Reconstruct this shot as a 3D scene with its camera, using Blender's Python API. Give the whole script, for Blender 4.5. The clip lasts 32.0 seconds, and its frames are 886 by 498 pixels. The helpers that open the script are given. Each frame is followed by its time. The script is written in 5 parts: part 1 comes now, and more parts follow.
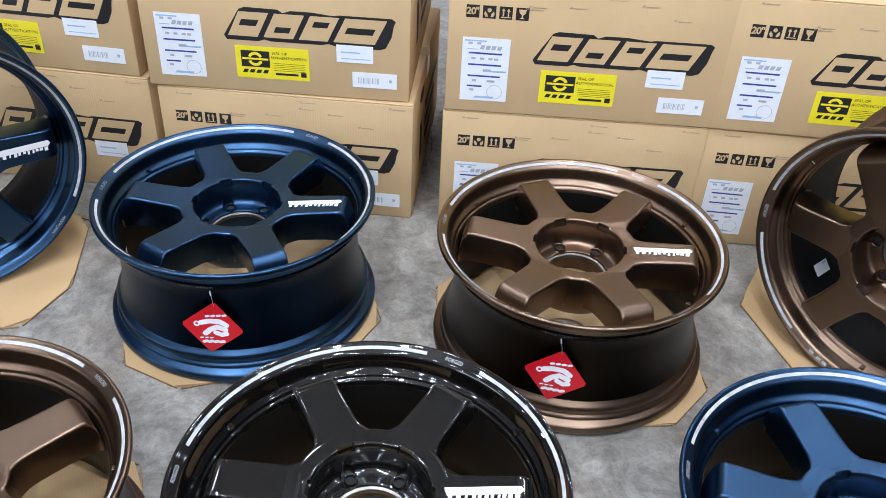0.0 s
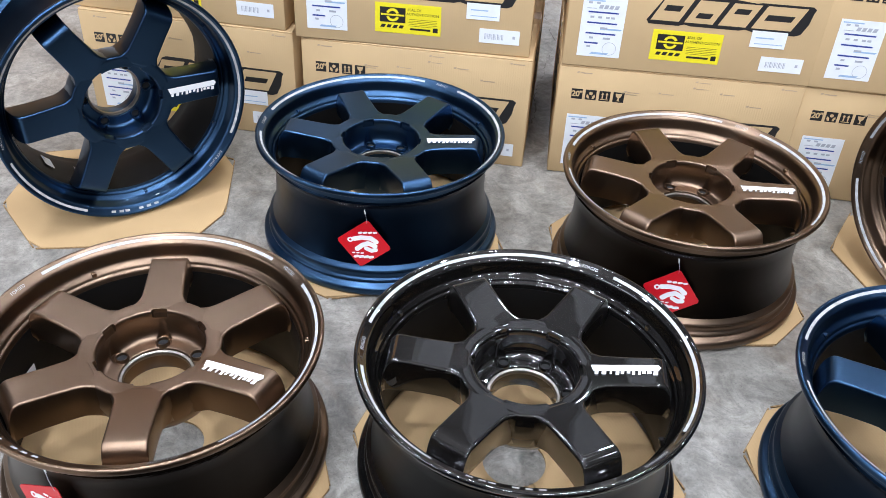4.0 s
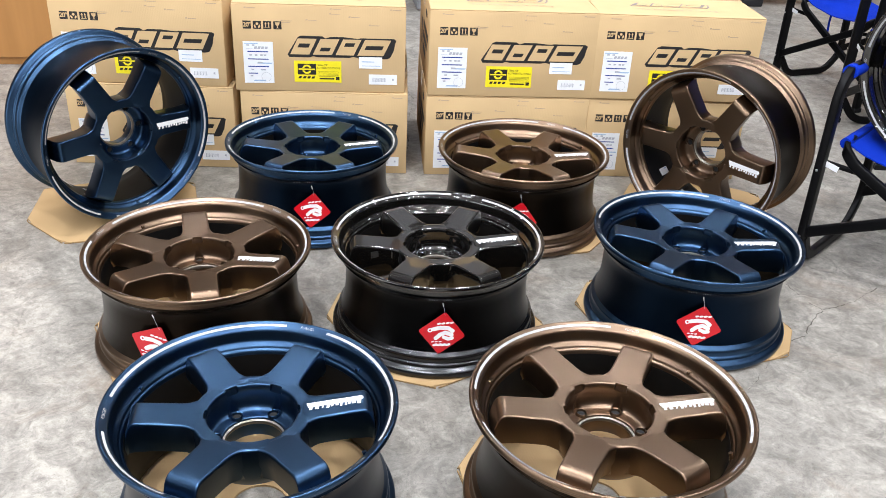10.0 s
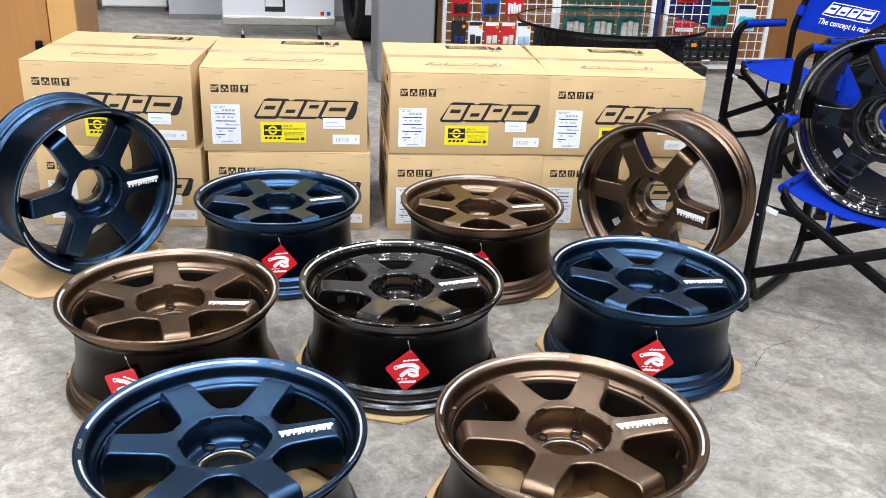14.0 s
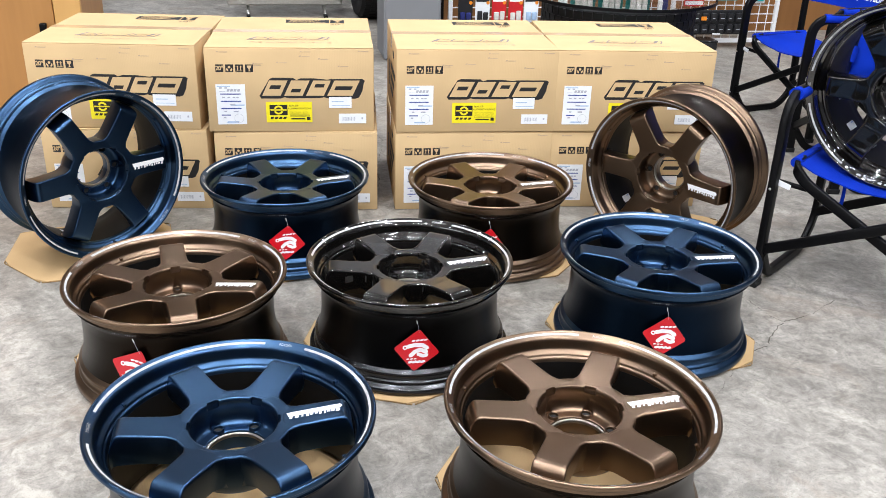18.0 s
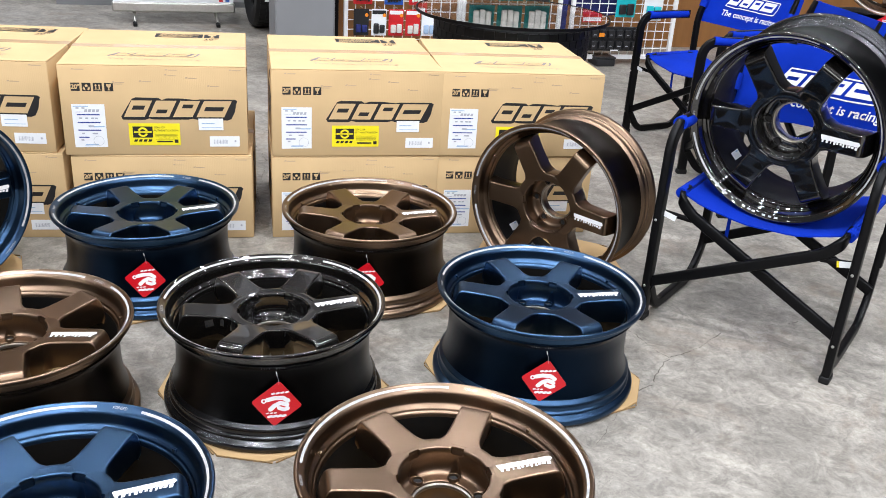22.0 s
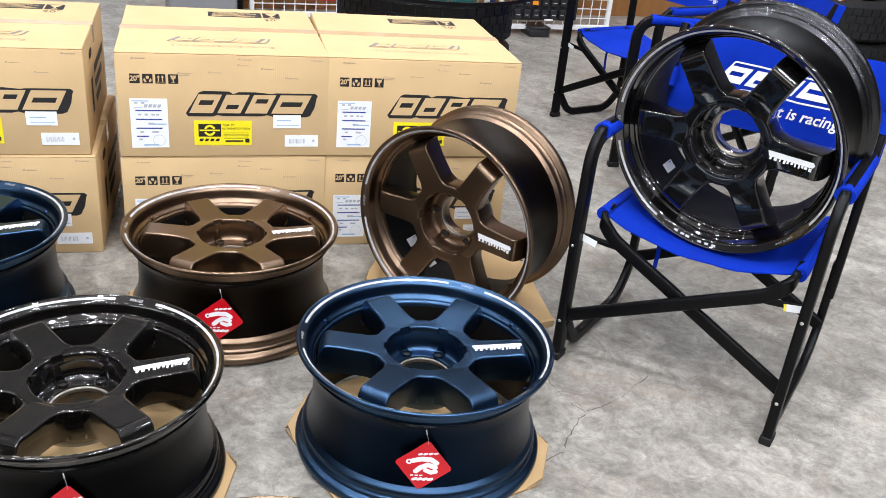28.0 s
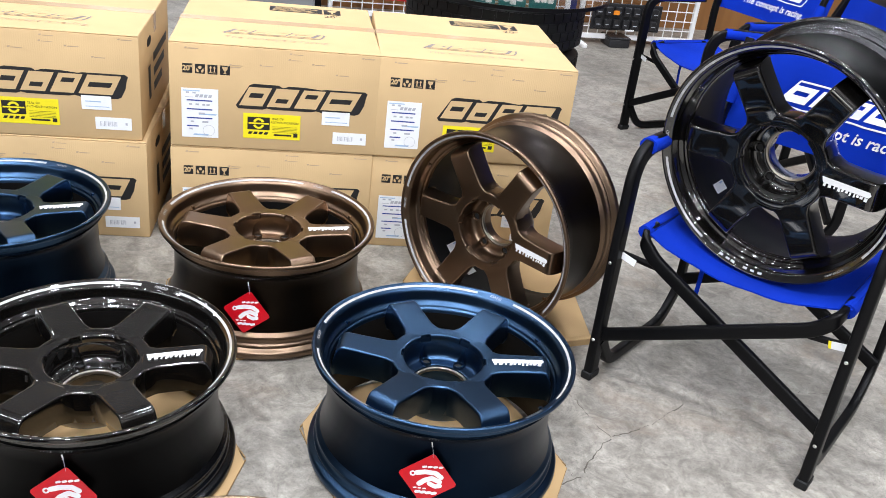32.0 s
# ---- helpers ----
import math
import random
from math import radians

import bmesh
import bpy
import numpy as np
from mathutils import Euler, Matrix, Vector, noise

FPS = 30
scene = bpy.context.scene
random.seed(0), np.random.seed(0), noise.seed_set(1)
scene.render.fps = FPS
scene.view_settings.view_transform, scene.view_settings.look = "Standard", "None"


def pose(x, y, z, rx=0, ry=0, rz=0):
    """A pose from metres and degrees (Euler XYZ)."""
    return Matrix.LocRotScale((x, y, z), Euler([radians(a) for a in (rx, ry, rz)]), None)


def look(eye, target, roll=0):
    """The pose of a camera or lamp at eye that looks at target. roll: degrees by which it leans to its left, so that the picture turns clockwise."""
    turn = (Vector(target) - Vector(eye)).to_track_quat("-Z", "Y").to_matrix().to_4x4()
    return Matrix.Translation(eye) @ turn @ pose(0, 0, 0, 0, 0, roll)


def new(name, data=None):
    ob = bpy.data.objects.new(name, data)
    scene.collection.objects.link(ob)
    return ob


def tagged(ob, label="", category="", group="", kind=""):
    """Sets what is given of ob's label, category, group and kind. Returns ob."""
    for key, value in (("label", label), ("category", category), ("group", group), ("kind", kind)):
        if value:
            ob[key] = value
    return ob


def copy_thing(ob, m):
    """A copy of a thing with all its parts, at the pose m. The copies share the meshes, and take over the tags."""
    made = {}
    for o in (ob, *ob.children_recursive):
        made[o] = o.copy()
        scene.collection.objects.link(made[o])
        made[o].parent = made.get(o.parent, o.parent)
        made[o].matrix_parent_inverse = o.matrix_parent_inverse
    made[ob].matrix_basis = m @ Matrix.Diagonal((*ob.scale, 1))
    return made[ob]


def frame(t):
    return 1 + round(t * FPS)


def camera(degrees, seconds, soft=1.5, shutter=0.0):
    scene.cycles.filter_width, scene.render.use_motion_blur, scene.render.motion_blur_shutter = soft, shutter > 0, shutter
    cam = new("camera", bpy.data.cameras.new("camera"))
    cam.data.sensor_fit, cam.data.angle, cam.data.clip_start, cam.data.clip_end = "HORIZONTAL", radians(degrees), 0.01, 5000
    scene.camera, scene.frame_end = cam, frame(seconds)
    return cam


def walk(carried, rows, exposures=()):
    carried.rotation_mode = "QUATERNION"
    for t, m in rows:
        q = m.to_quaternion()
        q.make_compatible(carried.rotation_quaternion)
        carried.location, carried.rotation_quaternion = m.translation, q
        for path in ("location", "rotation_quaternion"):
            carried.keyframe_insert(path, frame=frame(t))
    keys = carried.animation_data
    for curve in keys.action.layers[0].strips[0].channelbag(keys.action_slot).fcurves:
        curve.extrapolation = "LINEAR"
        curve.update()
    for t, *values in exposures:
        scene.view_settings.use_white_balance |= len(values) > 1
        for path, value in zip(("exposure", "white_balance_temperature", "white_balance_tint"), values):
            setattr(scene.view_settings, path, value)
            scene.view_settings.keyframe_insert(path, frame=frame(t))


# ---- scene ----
cam = camera(53.32, 32.0, 0.6)
PATH = [
    (0, (-0.066, 0.089, 1.215), (-0.007, 1.697, 0.027), 3.05),
    (0.5, (-0.086, 0.087, 1.211), (-0.121, 1.704, 0.033), 3.32),
    (1, (-0.098, 0.083, 1.209), (-0.189, 1.698, 0.032), 3.56),
    (1.5, (-0.094, 0.079, 1.209), (-0.244, 1.698, 0.045), 3.44),
    (2, (-0.097, 0.065, 1.211), (-0.307, 1.678, 0.046), 3.49),
    (2.5, (-0.125, 0.043, 1.218), (-0.361, 1.647, 0.045), 3.58),
    (4.5, (-0.259, -0.286, 1.205), (-0.221, 1.321, 0.015), 2.62),
    (5, (-0.265, -0.419, 1.214), (-0.183, 1.187, 0.025), 2.75),
    (5.5, (-0.296, -0.498, 1.212), (-0.132, 1.105, 0.027), 3.77),
    (6, (-0.348, -0.578, 1.207), (-0.125, 1.019, 0.023), 3.11),
    (6.5, (-0.381, -0.656, 1.204), (-0.091, 0.932, 0.024), 3.28),
    (7, (-0.394, -0.685, 1.203), (-0.068, 0.896, 0.023), 3.32),
    (7.5, (-0.395, -0.727, 1.210), (-0.060, 0.860, 0.039), 3.26),
    (8, (-0.380, -0.785, 1.231), (-0.050, 0.811, 0.073), 3.25),
    (8.5, (-0.374, -0.882, 1.268), (-0.068, 0.733, 0.129), 2.93),
    (9, (-0.374, -0.976, 1.278), (-0.082, 0.696, 0.221), 2.68),
    (9.5, (-0.405, -1.062, 1.294), (-0.112, 0.654, 0.309), 2.63),
    (10, (-0.450, -1.126, 1.295), (-0.147, 0.612, 0.353), 2.81),
    (10.5, (-0.475, -1.205, 1.291), (-0.098, 0.551, 0.411), 3.55),
    (11, (-0.489, -1.249, 1.290), (-0.082, 0.507, 0.422), 3.00),
    (11.5, (-0.484, -1.259, 1.282), (-0.066, 0.503, 0.432), 2.82),
    (12, (-0.481, -1.259, 1.278), (-0.066, 0.510, 0.442), 2.81),
    (12.5, (-0.475, -1.246, 1.276), (-0.064, 0.534, 0.461), 2.84),
    (13, (-0.472, -1.249, 1.272), (-0.065, 0.535, 0.466), 2.82),
    (13.5, (-0.472, -1.250, 1.262), (-0.072, 0.541, 0.467), 2.76),
    (14, (-0.472, -1.253, 1.257), (-0.079, 0.546, 0.477), 2.72),
    (14.5, (-0.474, -1.257, 1.248), (-0.082, 0.551, 0.487), 2.69),
    (16.5, (-0.472, -1.237, 1.242), (-0.102, 0.553, 0.430), 1.93),
    (17, (-0.468, -1.238, 1.242), (-0.104, 0.552, 0.427), 1.79),
    (17.5, (-0.465, -1.236, 1.244), (-0.104, 0.550, 0.420), 1.70),
    (18, (-0.462, -1.234, 1.247), (-0.094, 0.551, 0.423), 1.78),
    (18.5, (-0.455, -1.226, 1.249), (-0.078, 0.557, 0.425), 1.88),
    (19, (-0.447, -1.209, 1.254), (-0.054, 0.570, 0.430), 1.98),
    (19.5, (-0.435, -1.199, 1.255), (-0.021, 0.576, 0.432), 2.19),
    (20, (-0.426, -1.195, 1.261), (0.023, 0.573, 0.440), 2.64),
    (20.5, (-0.411, -1.176, 1.266), (0.089, 0.579, 0.446), 3.28),
    (21, (-0.394, -1.153, 1.266), (0.143, 0.593, 0.451), 3.62),
    (21.5, (-0.360, -1.125, 1.264), (0.189, 0.622, 0.460), 3.78),
    (22, (-0.314, -1.087, 1.265), (0.242, 0.658, 0.462), 3.88),
    (22.5, (-0.283, -1.070, 1.259), (0.276, 0.679, 0.467), 3.93),
    (23, (-0.264, -1.064, 1.254), (0.295, 0.687, 0.465), 3.95),
    (23.5, (-0.248, -1.059, 1.254), (0.312, 0.693, 0.468), 4.03),
    (24, (-0.228, -1.026, 1.251), (0.358, 0.718, 0.465), 4.24),
    (24.5, (-0.205, -0.970, 1.251), (0.399, 0.768, 0.466), 4.26),
    (25, (-0.182, -0.914, 1.259), (0.439, 0.813, 0.462), 4.35),
    (25.5, (-0.173, -0.852, 1.259), (0.481, 0.852, 0.441), 4.38),
    (27.5, (-0.056, -0.686, 1.256), (0.626, 0.976, 0.377), 5.51),
    (28, (-0.004, -0.667, 1.257), (0.659, 1.002, 0.377), 5.76),
    (28.5, (0.049, -0.650, 1.261), (0.656, 1.036, 0.374), 5.69),
    (29, (0.091, -0.632, 1.256), (0.641, 1.071, 0.364), 6.22),
    (29.5, (0.118, -0.628, 1.253), (0.640, 1.083, 0.358), 6.96),
    (30, (0.123, -0.635, 1.250), (0.635, 1.081, 0.360), 7.12),
    (30.5, (0.124, -0.636, 1.249), (0.631, 1.082, 0.360), 7.13),
    (31, (0.125, -0.638, 1.249), (0.626, 1.083, 0.362), 7.13),
    (31.5, (0.119, -0.649, 1.251), (0.616, 1.074, 0.365), 7.12),
    (32, (0.121, -0.654, 1.251), (0.611, 1.070, 0.363), 7.07),
]
walk(cam, [(t, look(eye, target, roll)) for t, eye, target, roll in PATH], [(0.0, -0.34, 5650, 10), (2.5, -0.33, 5650, 10), (5.0, -0.02, 5900, 10), (9.0, -0.05, 6200, 10), (14.0, -0.07, 6200, 10), (32.0, -0.06, 6200, 10)])

# ---------------------------------------------------------------- light
world = bpy.data.worlds.new("world")
scene.world = world
world.use_nodes = True
world.node_tree.nodes["Background"].inputs[0].default_value = (0.75, 0.82, 0.9, 1)
world.node_tree.nodes["Background"].inputs[1].default_value = 0.5
CEILING = 6.0


def lamp(x, y, watts):
    data = bpy.data.lights.new("ceiling_lamp", "AREA")
    data.shape, data.size, data.energy, data.color = "DISK", 0.30, watts, (0.965, 0.972, 1.0)
    ob = new("ceiling_lamp_light", data)
    ob.matrix_world = pose(x, y, CEILING - 0.14)


# area fill light added on the west side, in a made-up doorway
west_fill = bpy.data.lights.new("west_fill_light", "AREA")
west_fill.shape, west_fill.size, west_fill.size_y, west_fill.energy, west_fill.color = "RECTANGLE", 7.0, 2.4, 240.0, (1.0, 0.98, 0.95)
new("west_fill_light", west_fill).matrix_world = look((-8.1, -2.4, 1.3), (0.5, 0.6, 0.6))


# ---------------------------------------------------------------- materials
def mat(name, base, rough=0.5, metal=0.0, vary=0.0, scale=8.0, bump=0.0, bump_scale=200.0, coat=0.0, coat_rough=0.03,
        spec=0.5, rough_vary=0.0, dist=0.002, hue=None):
    m = bpy.data.materials.new(name)
    m.use_nodes = True
    nt = m.node_tree
    b = nt.nodes["Principled BSDF"]
    b.inputs["Base Color"].default_value = (*base, 1)
    b.inputs["Roughness"].default_value = rough
    b.inputs["Metallic"].default_value = metal
    b.inputs["Coat Weight"].default_value = coat
    b.inputs["Coat Roughness"].default_value = coat_rough
    b.inputs["Specular IOR Level"].default_value = spec
    tc = nt.nodes.new("ShaderNodeTexCoord")
    if vary > 0 or rough_vary > 0:
        n1 = nt.nodes.new("ShaderNodeTexNoise")
        n1.inputs["Scale"].default_value, n1.inputs["Detail"].default_value = scale, 8
        nt.links.new(tc.outputs["Object"], n1.inputs["Vector"])
        if vary > 0:
            ramp = nt.nodes.new("ShaderNodeMix")
            ramp.data_type = "RGBA"
            dark = tuple(c * (1 - vary) for c in base)
            light = tuple(min(1, c * (1 + vary)) for c in (hue or base))
            ramp.inputs[6].default_value, ramp.inputs[7].default_value = (*dark, 1), (*light, 1)
            sep = nt.nodes.new("ShaderNodeMapRange")
            sep.inputs[1].default_value, sep.inputs[2].default_value = 0.3, 0.7
            nt.links.new(n1.outputs[0], sep.inputs[0])
            nt.links.new(sep.outputs[0], ramp.inputs[0])
            nt.links.new(ramp.outputs[2], b.inputs["Base Color"])
        if rough_vary > 0:
            mr = nt.nodes.new("ShaderNodeMapRange")
            mr.inputs[3].default_value, mr.inputs[4].default_value = rough - rough_vary, rough + rough_vary
            nt.links.new(n1.outputs[0], mr.inputs[0])
            nt.links.new(mr.outputs[0], b.inputs["Roughness"])
    if bump > 0:
        n2 = nt.nodes.new("ShaderNodeTexNoise")
        n2.inputs["Scale"].default_value, n2.inputs["Detail"].default_value = bump_scale, 4
        nt.links.new(tc.outputs["Object"], n2.inputs["Vector"])
        bp = nt.nodes.new("ShaderNodeBump")
        bp.inputs["Strength"].default_value, bp.inputs["Distance"].default_value = bump, dist
        nt.links.new(n2.outputs[0], bp.inputs["Height"])
        nt.links.new(bp.outputs[0], b.inputs["Normal"])
    return m


def concrete():
    m = bpy.data.materials.new("polished_concrete")
    m.use_nodes = True
    nt = m.node_tree
    b = nt.nodes["Principled BSDF"]
    tc = nt.nodes.new("ShaderNodeTexCoord")

    def noise_node(scale, detail, rough=0.6, distort=0.0):
        n = nt.nodes.new("ShaderNodeTexNoise")
        n.inputs["Scale"].default_value, n.inputs["Detail"].default_value = scale, detail
        n.inputs["Roughness"].default_value, n.inputs["Distortion"].default_value = rough, distort
        nt.links.new(tc.outputs["Object"], n.inputs["Vector"])
        return n.outputs[0]

    def spread(value, a, b_, lo, hi):
        r = nt.nodes.new("ShaderNodeMapRange")
        for i, v in zip((1, 2, 3, 4), (a, b_, lo, hi)):
            r.inputs[i].default_value = v
        nt.links.new(value, r.inputs[0])
        return r.outputs[0]

    def mul(a, c):
        r = nt.nodes.new("ShaderNodeMath")
        r.operation = "MULTIPLY"
        nt.links.new(a, r.inputs[0])
        nt.links.new(c, r.inputs[1])
        return r.outputs[0]

    cloud = spread(noise_node(0.9, 6, 0.62, 0.8), 0.36, 0.64, 0.64, 1.08)
    blotch = spread(noise_node(5.0, 9, 0.70, 1.4), 0.37, 0.60, 0.70, 1.06)
    patch = spread(noise_node(13.0, 10, 0.76, 1.6), 0.36, 0.57, 0.52, 1.10)
    grain = spread(noise_node(60.0, 8, 0.8, 0.4), 0.34, 0.66, 0.64, 1.16)
    specks = spread(noise_node(170.0, 4, 0.75), 0.33, 0.42, 0.50, 1.0)
    turned = nt.nodes.new("ShaderNodeMapping")
    turned.inputs["Rotation"].default_value = (0, 0, radians(58))
    mp = nt.nodes.new("ShaderNodeMapping")
    mp.inputs["Scale"].default_value = (1.3, 5.5, 1.0)
    sn = nt.nodes.new("ShaderNodeTexNoise")
    sn.inputs["Scale"].default_value, sn.inputs["Detail"].default_value, sn.inputs["Distortion"].default_value = 2.6, 7, 0.5
    nt.links.new(tc.outputs["Object"], turned.inputs[0])
    nt.links.new(turned.outputs[0], mp.inputs[0])
    nt.links.new(mp.outputs[0], sn.inputs["Vector"])
    streak = spread(sn.outputs[0], 0.38, 0.60, 0.80, 1.05)
    v = mul(mul(mul(mul(mul(cloud, blotch), patch), grain), specks), streak)
    mix = nt.nodes.new("ShaderNodeMix")
    mix.data_type = "RGBA"
    mix.inputs[6].default_value, mix.inputs[7].default_value = (0.050, 0.045, 0.038, 1), (0.438, 0.404, 0.352, 1)
    nt.links.new(v, mix.inputs[0])
    stain = nt.nodes.new("ShaderNodeMix")
    stain.data_type = "RGBA"
    stain.inputs[7].default_value = (0.21, 0.145, 0.095, 1)
    nt.links.new(spread(noise_node(2.6, 9, 0.75, 0.6), 0.53, 0.72, 0.0, 0.60), stain.inputs[0])
    nt.links.new(mix.outputs[2], stain.inputs[6])
    nt.links.new(stain.outputs[2], b.inputs["Base Color"])
    nt.links.new(spread(noise_node(4.0, 6), 0.3, 0.7, 0.30, 0.6), b.inputs["Roughness"])
    bp = nt.nodes.new("ShaderNodeBump")
    bp.inputs["Strength"].default_value, bp.inputs["Distance"].default_value = 0.12, 0.002
    nt.links.new(noise_node(90.0, 6), bp.inputs["Height"])
    nt.links.new(bp.outputs[0], b.inputs["Normal"])
    return m


def card(name, base):
    m = mat(name, base, 0.78, 0, 0.07, 5.0, 0.12, 260.0, spec=0.25)
    nt = m.node_tree
    tc = nt.nodes["Texture Coordinate"]
    w = nt.nodes.new("ShaderNodeTexWave")
    w.inputs["Scale"].default_value, w.inputs["Distortion"].default_value = 55.0, 0.4
    nt.links.new(tc.outputs["Object"], w.inputs["Vector"])
    bp = nt.nodes.new("ShaderNodeBump")
    bp.inputs["Strength"].default_value, bp.inputs["Distance"].default_value = 0.06, 0.001
    nt.links.new(w.outputs[1], bp.inputs["Height"])
    old = nt.nodes["Bump"]
    nt.links.new(old.outputs[0], bp.inputs["Normal"])
    nt.links.new(bp.outputs[0], nt.nodes["Principled BSDF"].inputs["Normal"])
    return m


def wood(name, a, c, scale):
    m = bpy.data.materials.new(name)
    m.use_nodes = True
    nt = m.node_tree
    b = nt.nodes["Principled BSDF"]
    tc = nt.nodes.new("ShaderNodeTexCoord")
    mp = nt.nodes.new("ShaderNodeMapping")
    mp.inputs["Scale"].default_value = (scale, scale, 0.5)
    n = nt.nodes.new("ShaderNodeTexNoise")
    n.inputs["Scale"].default_value, n.inputs["Detail"].default_value = 3.0, 8
    mix = nt.nodes.new("ShaderNodeMix")
    mix.data_type = "RGBA"
    mix.inputs[6].default_value, mix.inputs[7].default_value = (*a, 1), (*c, 1)
    nt.links.new(tc.outputs["Object"], mp.inputs[0])
    nt.links.new(mp.outputs[0], n.inputs["Vector"])
    nt.links.new(n.outputs[0], mix.inputs[0])
    nt.links.new(mix.outputs[2], b.inputs["Base Color"])
    b.inputs["Roughness"].default_value = 0.45
    return m


def clear(name, colour=(0.9, 0.97, 0.95), rough=0.02):
    m = bpy.data.materials.new(name)
    m.use_nodes = True
    b = m.node_tree.nodes["Principled BSDF"]
    b.inputs["Base Color"].default_value = (*colour, 1)
    b.inputs["Roughness"].default_value = rough
    b.inputs["Transmission Weight"].default_value = 1.0
    b.inputs["IOR"].default_value = 1.45
    return m


M_FLOOR = concrete()
M_BLUE = mat("satin_blue_paint", (0.036, 0.073, 0.137), 0.33, 1.0, 0.03, 12, 0.03, 900, dist=0.0004)
M_BRONZE = mat("satin_bronze_paint", (0.195, 0.133, 0.089), 0.33, 1.0, 0.03, 12, 0.03, 900, dist=0.0004)
M_BLACK = mat("gloss_black_paint", (0.0130, 0.0115, 0.0104), 0.36, 0.85, 0.05, 30, 0.02, 150, dist=0.0006, coat=1.0, coat_rough=0.035, spec=0.4)
M_BLACK.node_tree.nodes["Principled BSDF"].inputs["Coat IOR"].default_value = 1.8
# near-black colour puts the shade inside the wheels into the lining
M_LINING = mat("shaded_barrel_lining", (0.0035, 0.0033, 0.0033), 0.5, 0.0, 0.1, 20, spec=0.12)
# copies of the paints darkened for barrel shade; black flange lightened for its sheen
M_BLUE_IN = mat("shaded_blue_barrel", (0.0036, 0.0105, 0.024), 0.32, 0.95, 0.08, 20)
M_BRONZE_IN = mat("shaded_bronze_barrel", (0.0140, 0.0095, 0.0062), 0.32, 0.95, 0.08, 20)
M_BLACK_IN = mat("shaded_satin_black_barrel", (0.0062, 0.0062, 0.0066), 0.32, 0.95, 0.08, 20)
M_BLACK_FLANGE = mat("lit_satin_black_flange", (0.050, 0.050, 0.052), 0.24, 0.95, 0.08, 20)
M_WHITE = mat("white_print", (0.80, 0.80, 0.80), 0.5, 0, 0.05, 60)
M_STRIPE = mat("worn_white_print", (0.40, 0.40, 0.40), 0.5, 0, 0.25, 60)
M_SILVER = mat("bare_aluminium", (0.62, 0.61, 0.58), 0.3, 1.0, 0.06, 80, 0.05, 400)
M_CARD = card("corrugated_card", (0.575, 0.402, 0.208))
M_CARD_PAD = card("plain_card", (0.50, 0.335, 0.165))
M_CARD_EDGE = mat("card_cut_edge", (0.30, 0.19, 0.085), 0.9, 0, 0.35, 220)
M_INK = mat("black_ink", (0.013, 0.012, 0.012), 0.55, 0, 0.1, 40)
M_DULL_INK = mat("dull_grey_blue_ink", (0.20, 0.175, 0.16), 0.7, 0, 0.2, 80)
M_GREY_INK = mat("faded_grey_ink", (0.43, 0.315, 0.20), 0.7, 0, 0.2, 80)
M_PAPER = mat("white_paper", (0.80, 0.81, 0.82), 0.45, 0, 0.03, 40, 0.05, 90)
M_LABEL_BLUE = mat("blue_label_ink", (0.03, 0.05, 0.28), 0.5, 0, 0.05, 60)
M_LABEL_PALE = mat("pale_blue_label_ink", (0.35, 0.48, 0.66), 0.5, 0, 0.1, 60)
M_LABEL_GREY = mat("grey_label_ink", (0.42, 0.43, 0.47), 0.5, 0, 0.1, 60)
M_YELLOW = mat("yellow_sticker", (0.83, 0.70, 0.015), 0.4, 0, 0.03, 40)
M_TAPE = mat("clear_brown_tape", (0.52, 0.36, 0.20), 0.14, 0, 0.05, 20, 0.25, 45, spec=0.7, dist=0.004)
M_RED = mat("red_tag_card", (0.52, 0.004, 0.012), 0.28, 0, 0.04, 40, coat=0.4, coat_rough=0.1)
M_STRING = mat("thin_cord", (0.65, 0.65, 0.62), 0.7, 0, 0.1, 100)
M_FABRIC = mat("royal_blue_canvas", (0.003, 0.026, 0.36), 0.85, 0, 0.18, 6, 0.35, 700, spec=0.12, dist=0.003)
M_TUBE = mat("black_painted_tube", (0.0030, 0.0030, 0.0034), 0.38, 0.0, 0.1, 30, 0.05, 500, spec=0.14)
M_RUBBER = mat("black_rubber", (0.008, 0.008, 0.0085), 0.6, 0, 0.2, 25, 0.1, 200, spec=0.25)
M_WIRE = mat("white_powder_coat", (0.82, 0.82, 0.82), 0.35, 0, 0.04, 20)
M_HALL = mat("dark_hall_wall", (0.10, 0.10, 0.105), 0.8, 0, 0.1, 1.5)
M_BORE = mat("machined_bore", (0.33, 0.30, 0.26), 0.35, 1.0, 0.06, 80)
M_WALL = mat("painted_grey_wall", (0.44, 0.45, 0.47), 0.7, 0, 0.1, 1.5, 0.1, 60)
M_COLUMN = mat("grey_painted_column", (0.20, 0.205, 0.215), 0.55, 0, 0.08, 2.0, 0.1, 80)
M_CEIL = mat("dark_roof_sheet", (0.060, 0.060, 0.064), 0.7, 0, 0.1, 2.0)
M_WOOD = wood("varnished_ply", (0.30, 0.135, 0.035), (0.46, 0.225, 0.065), 7.0)
M_WOOD_WALL = wood("brown_board_wall", (0.20, 0.085, 0.025), (0.36, 0.165, 0.05), 5.0)
M_GLASS = clear("table_glass", (1.0, 1.0, 1.0), 0.0)
M_TEAL = mat("teal_packing_card", (0.005, 0.11, 0.10), 0.3, 0, 0.15, 20)
M_TURQ = mat("turquoise_card", (0.02, 0.45, 0.50), 0.4, 0, 0.1, 20)
M_PACK_RED = mat("red_packing_card", (0.55, 0.015, 0.02), 0.35, 0, 0.15, 25)
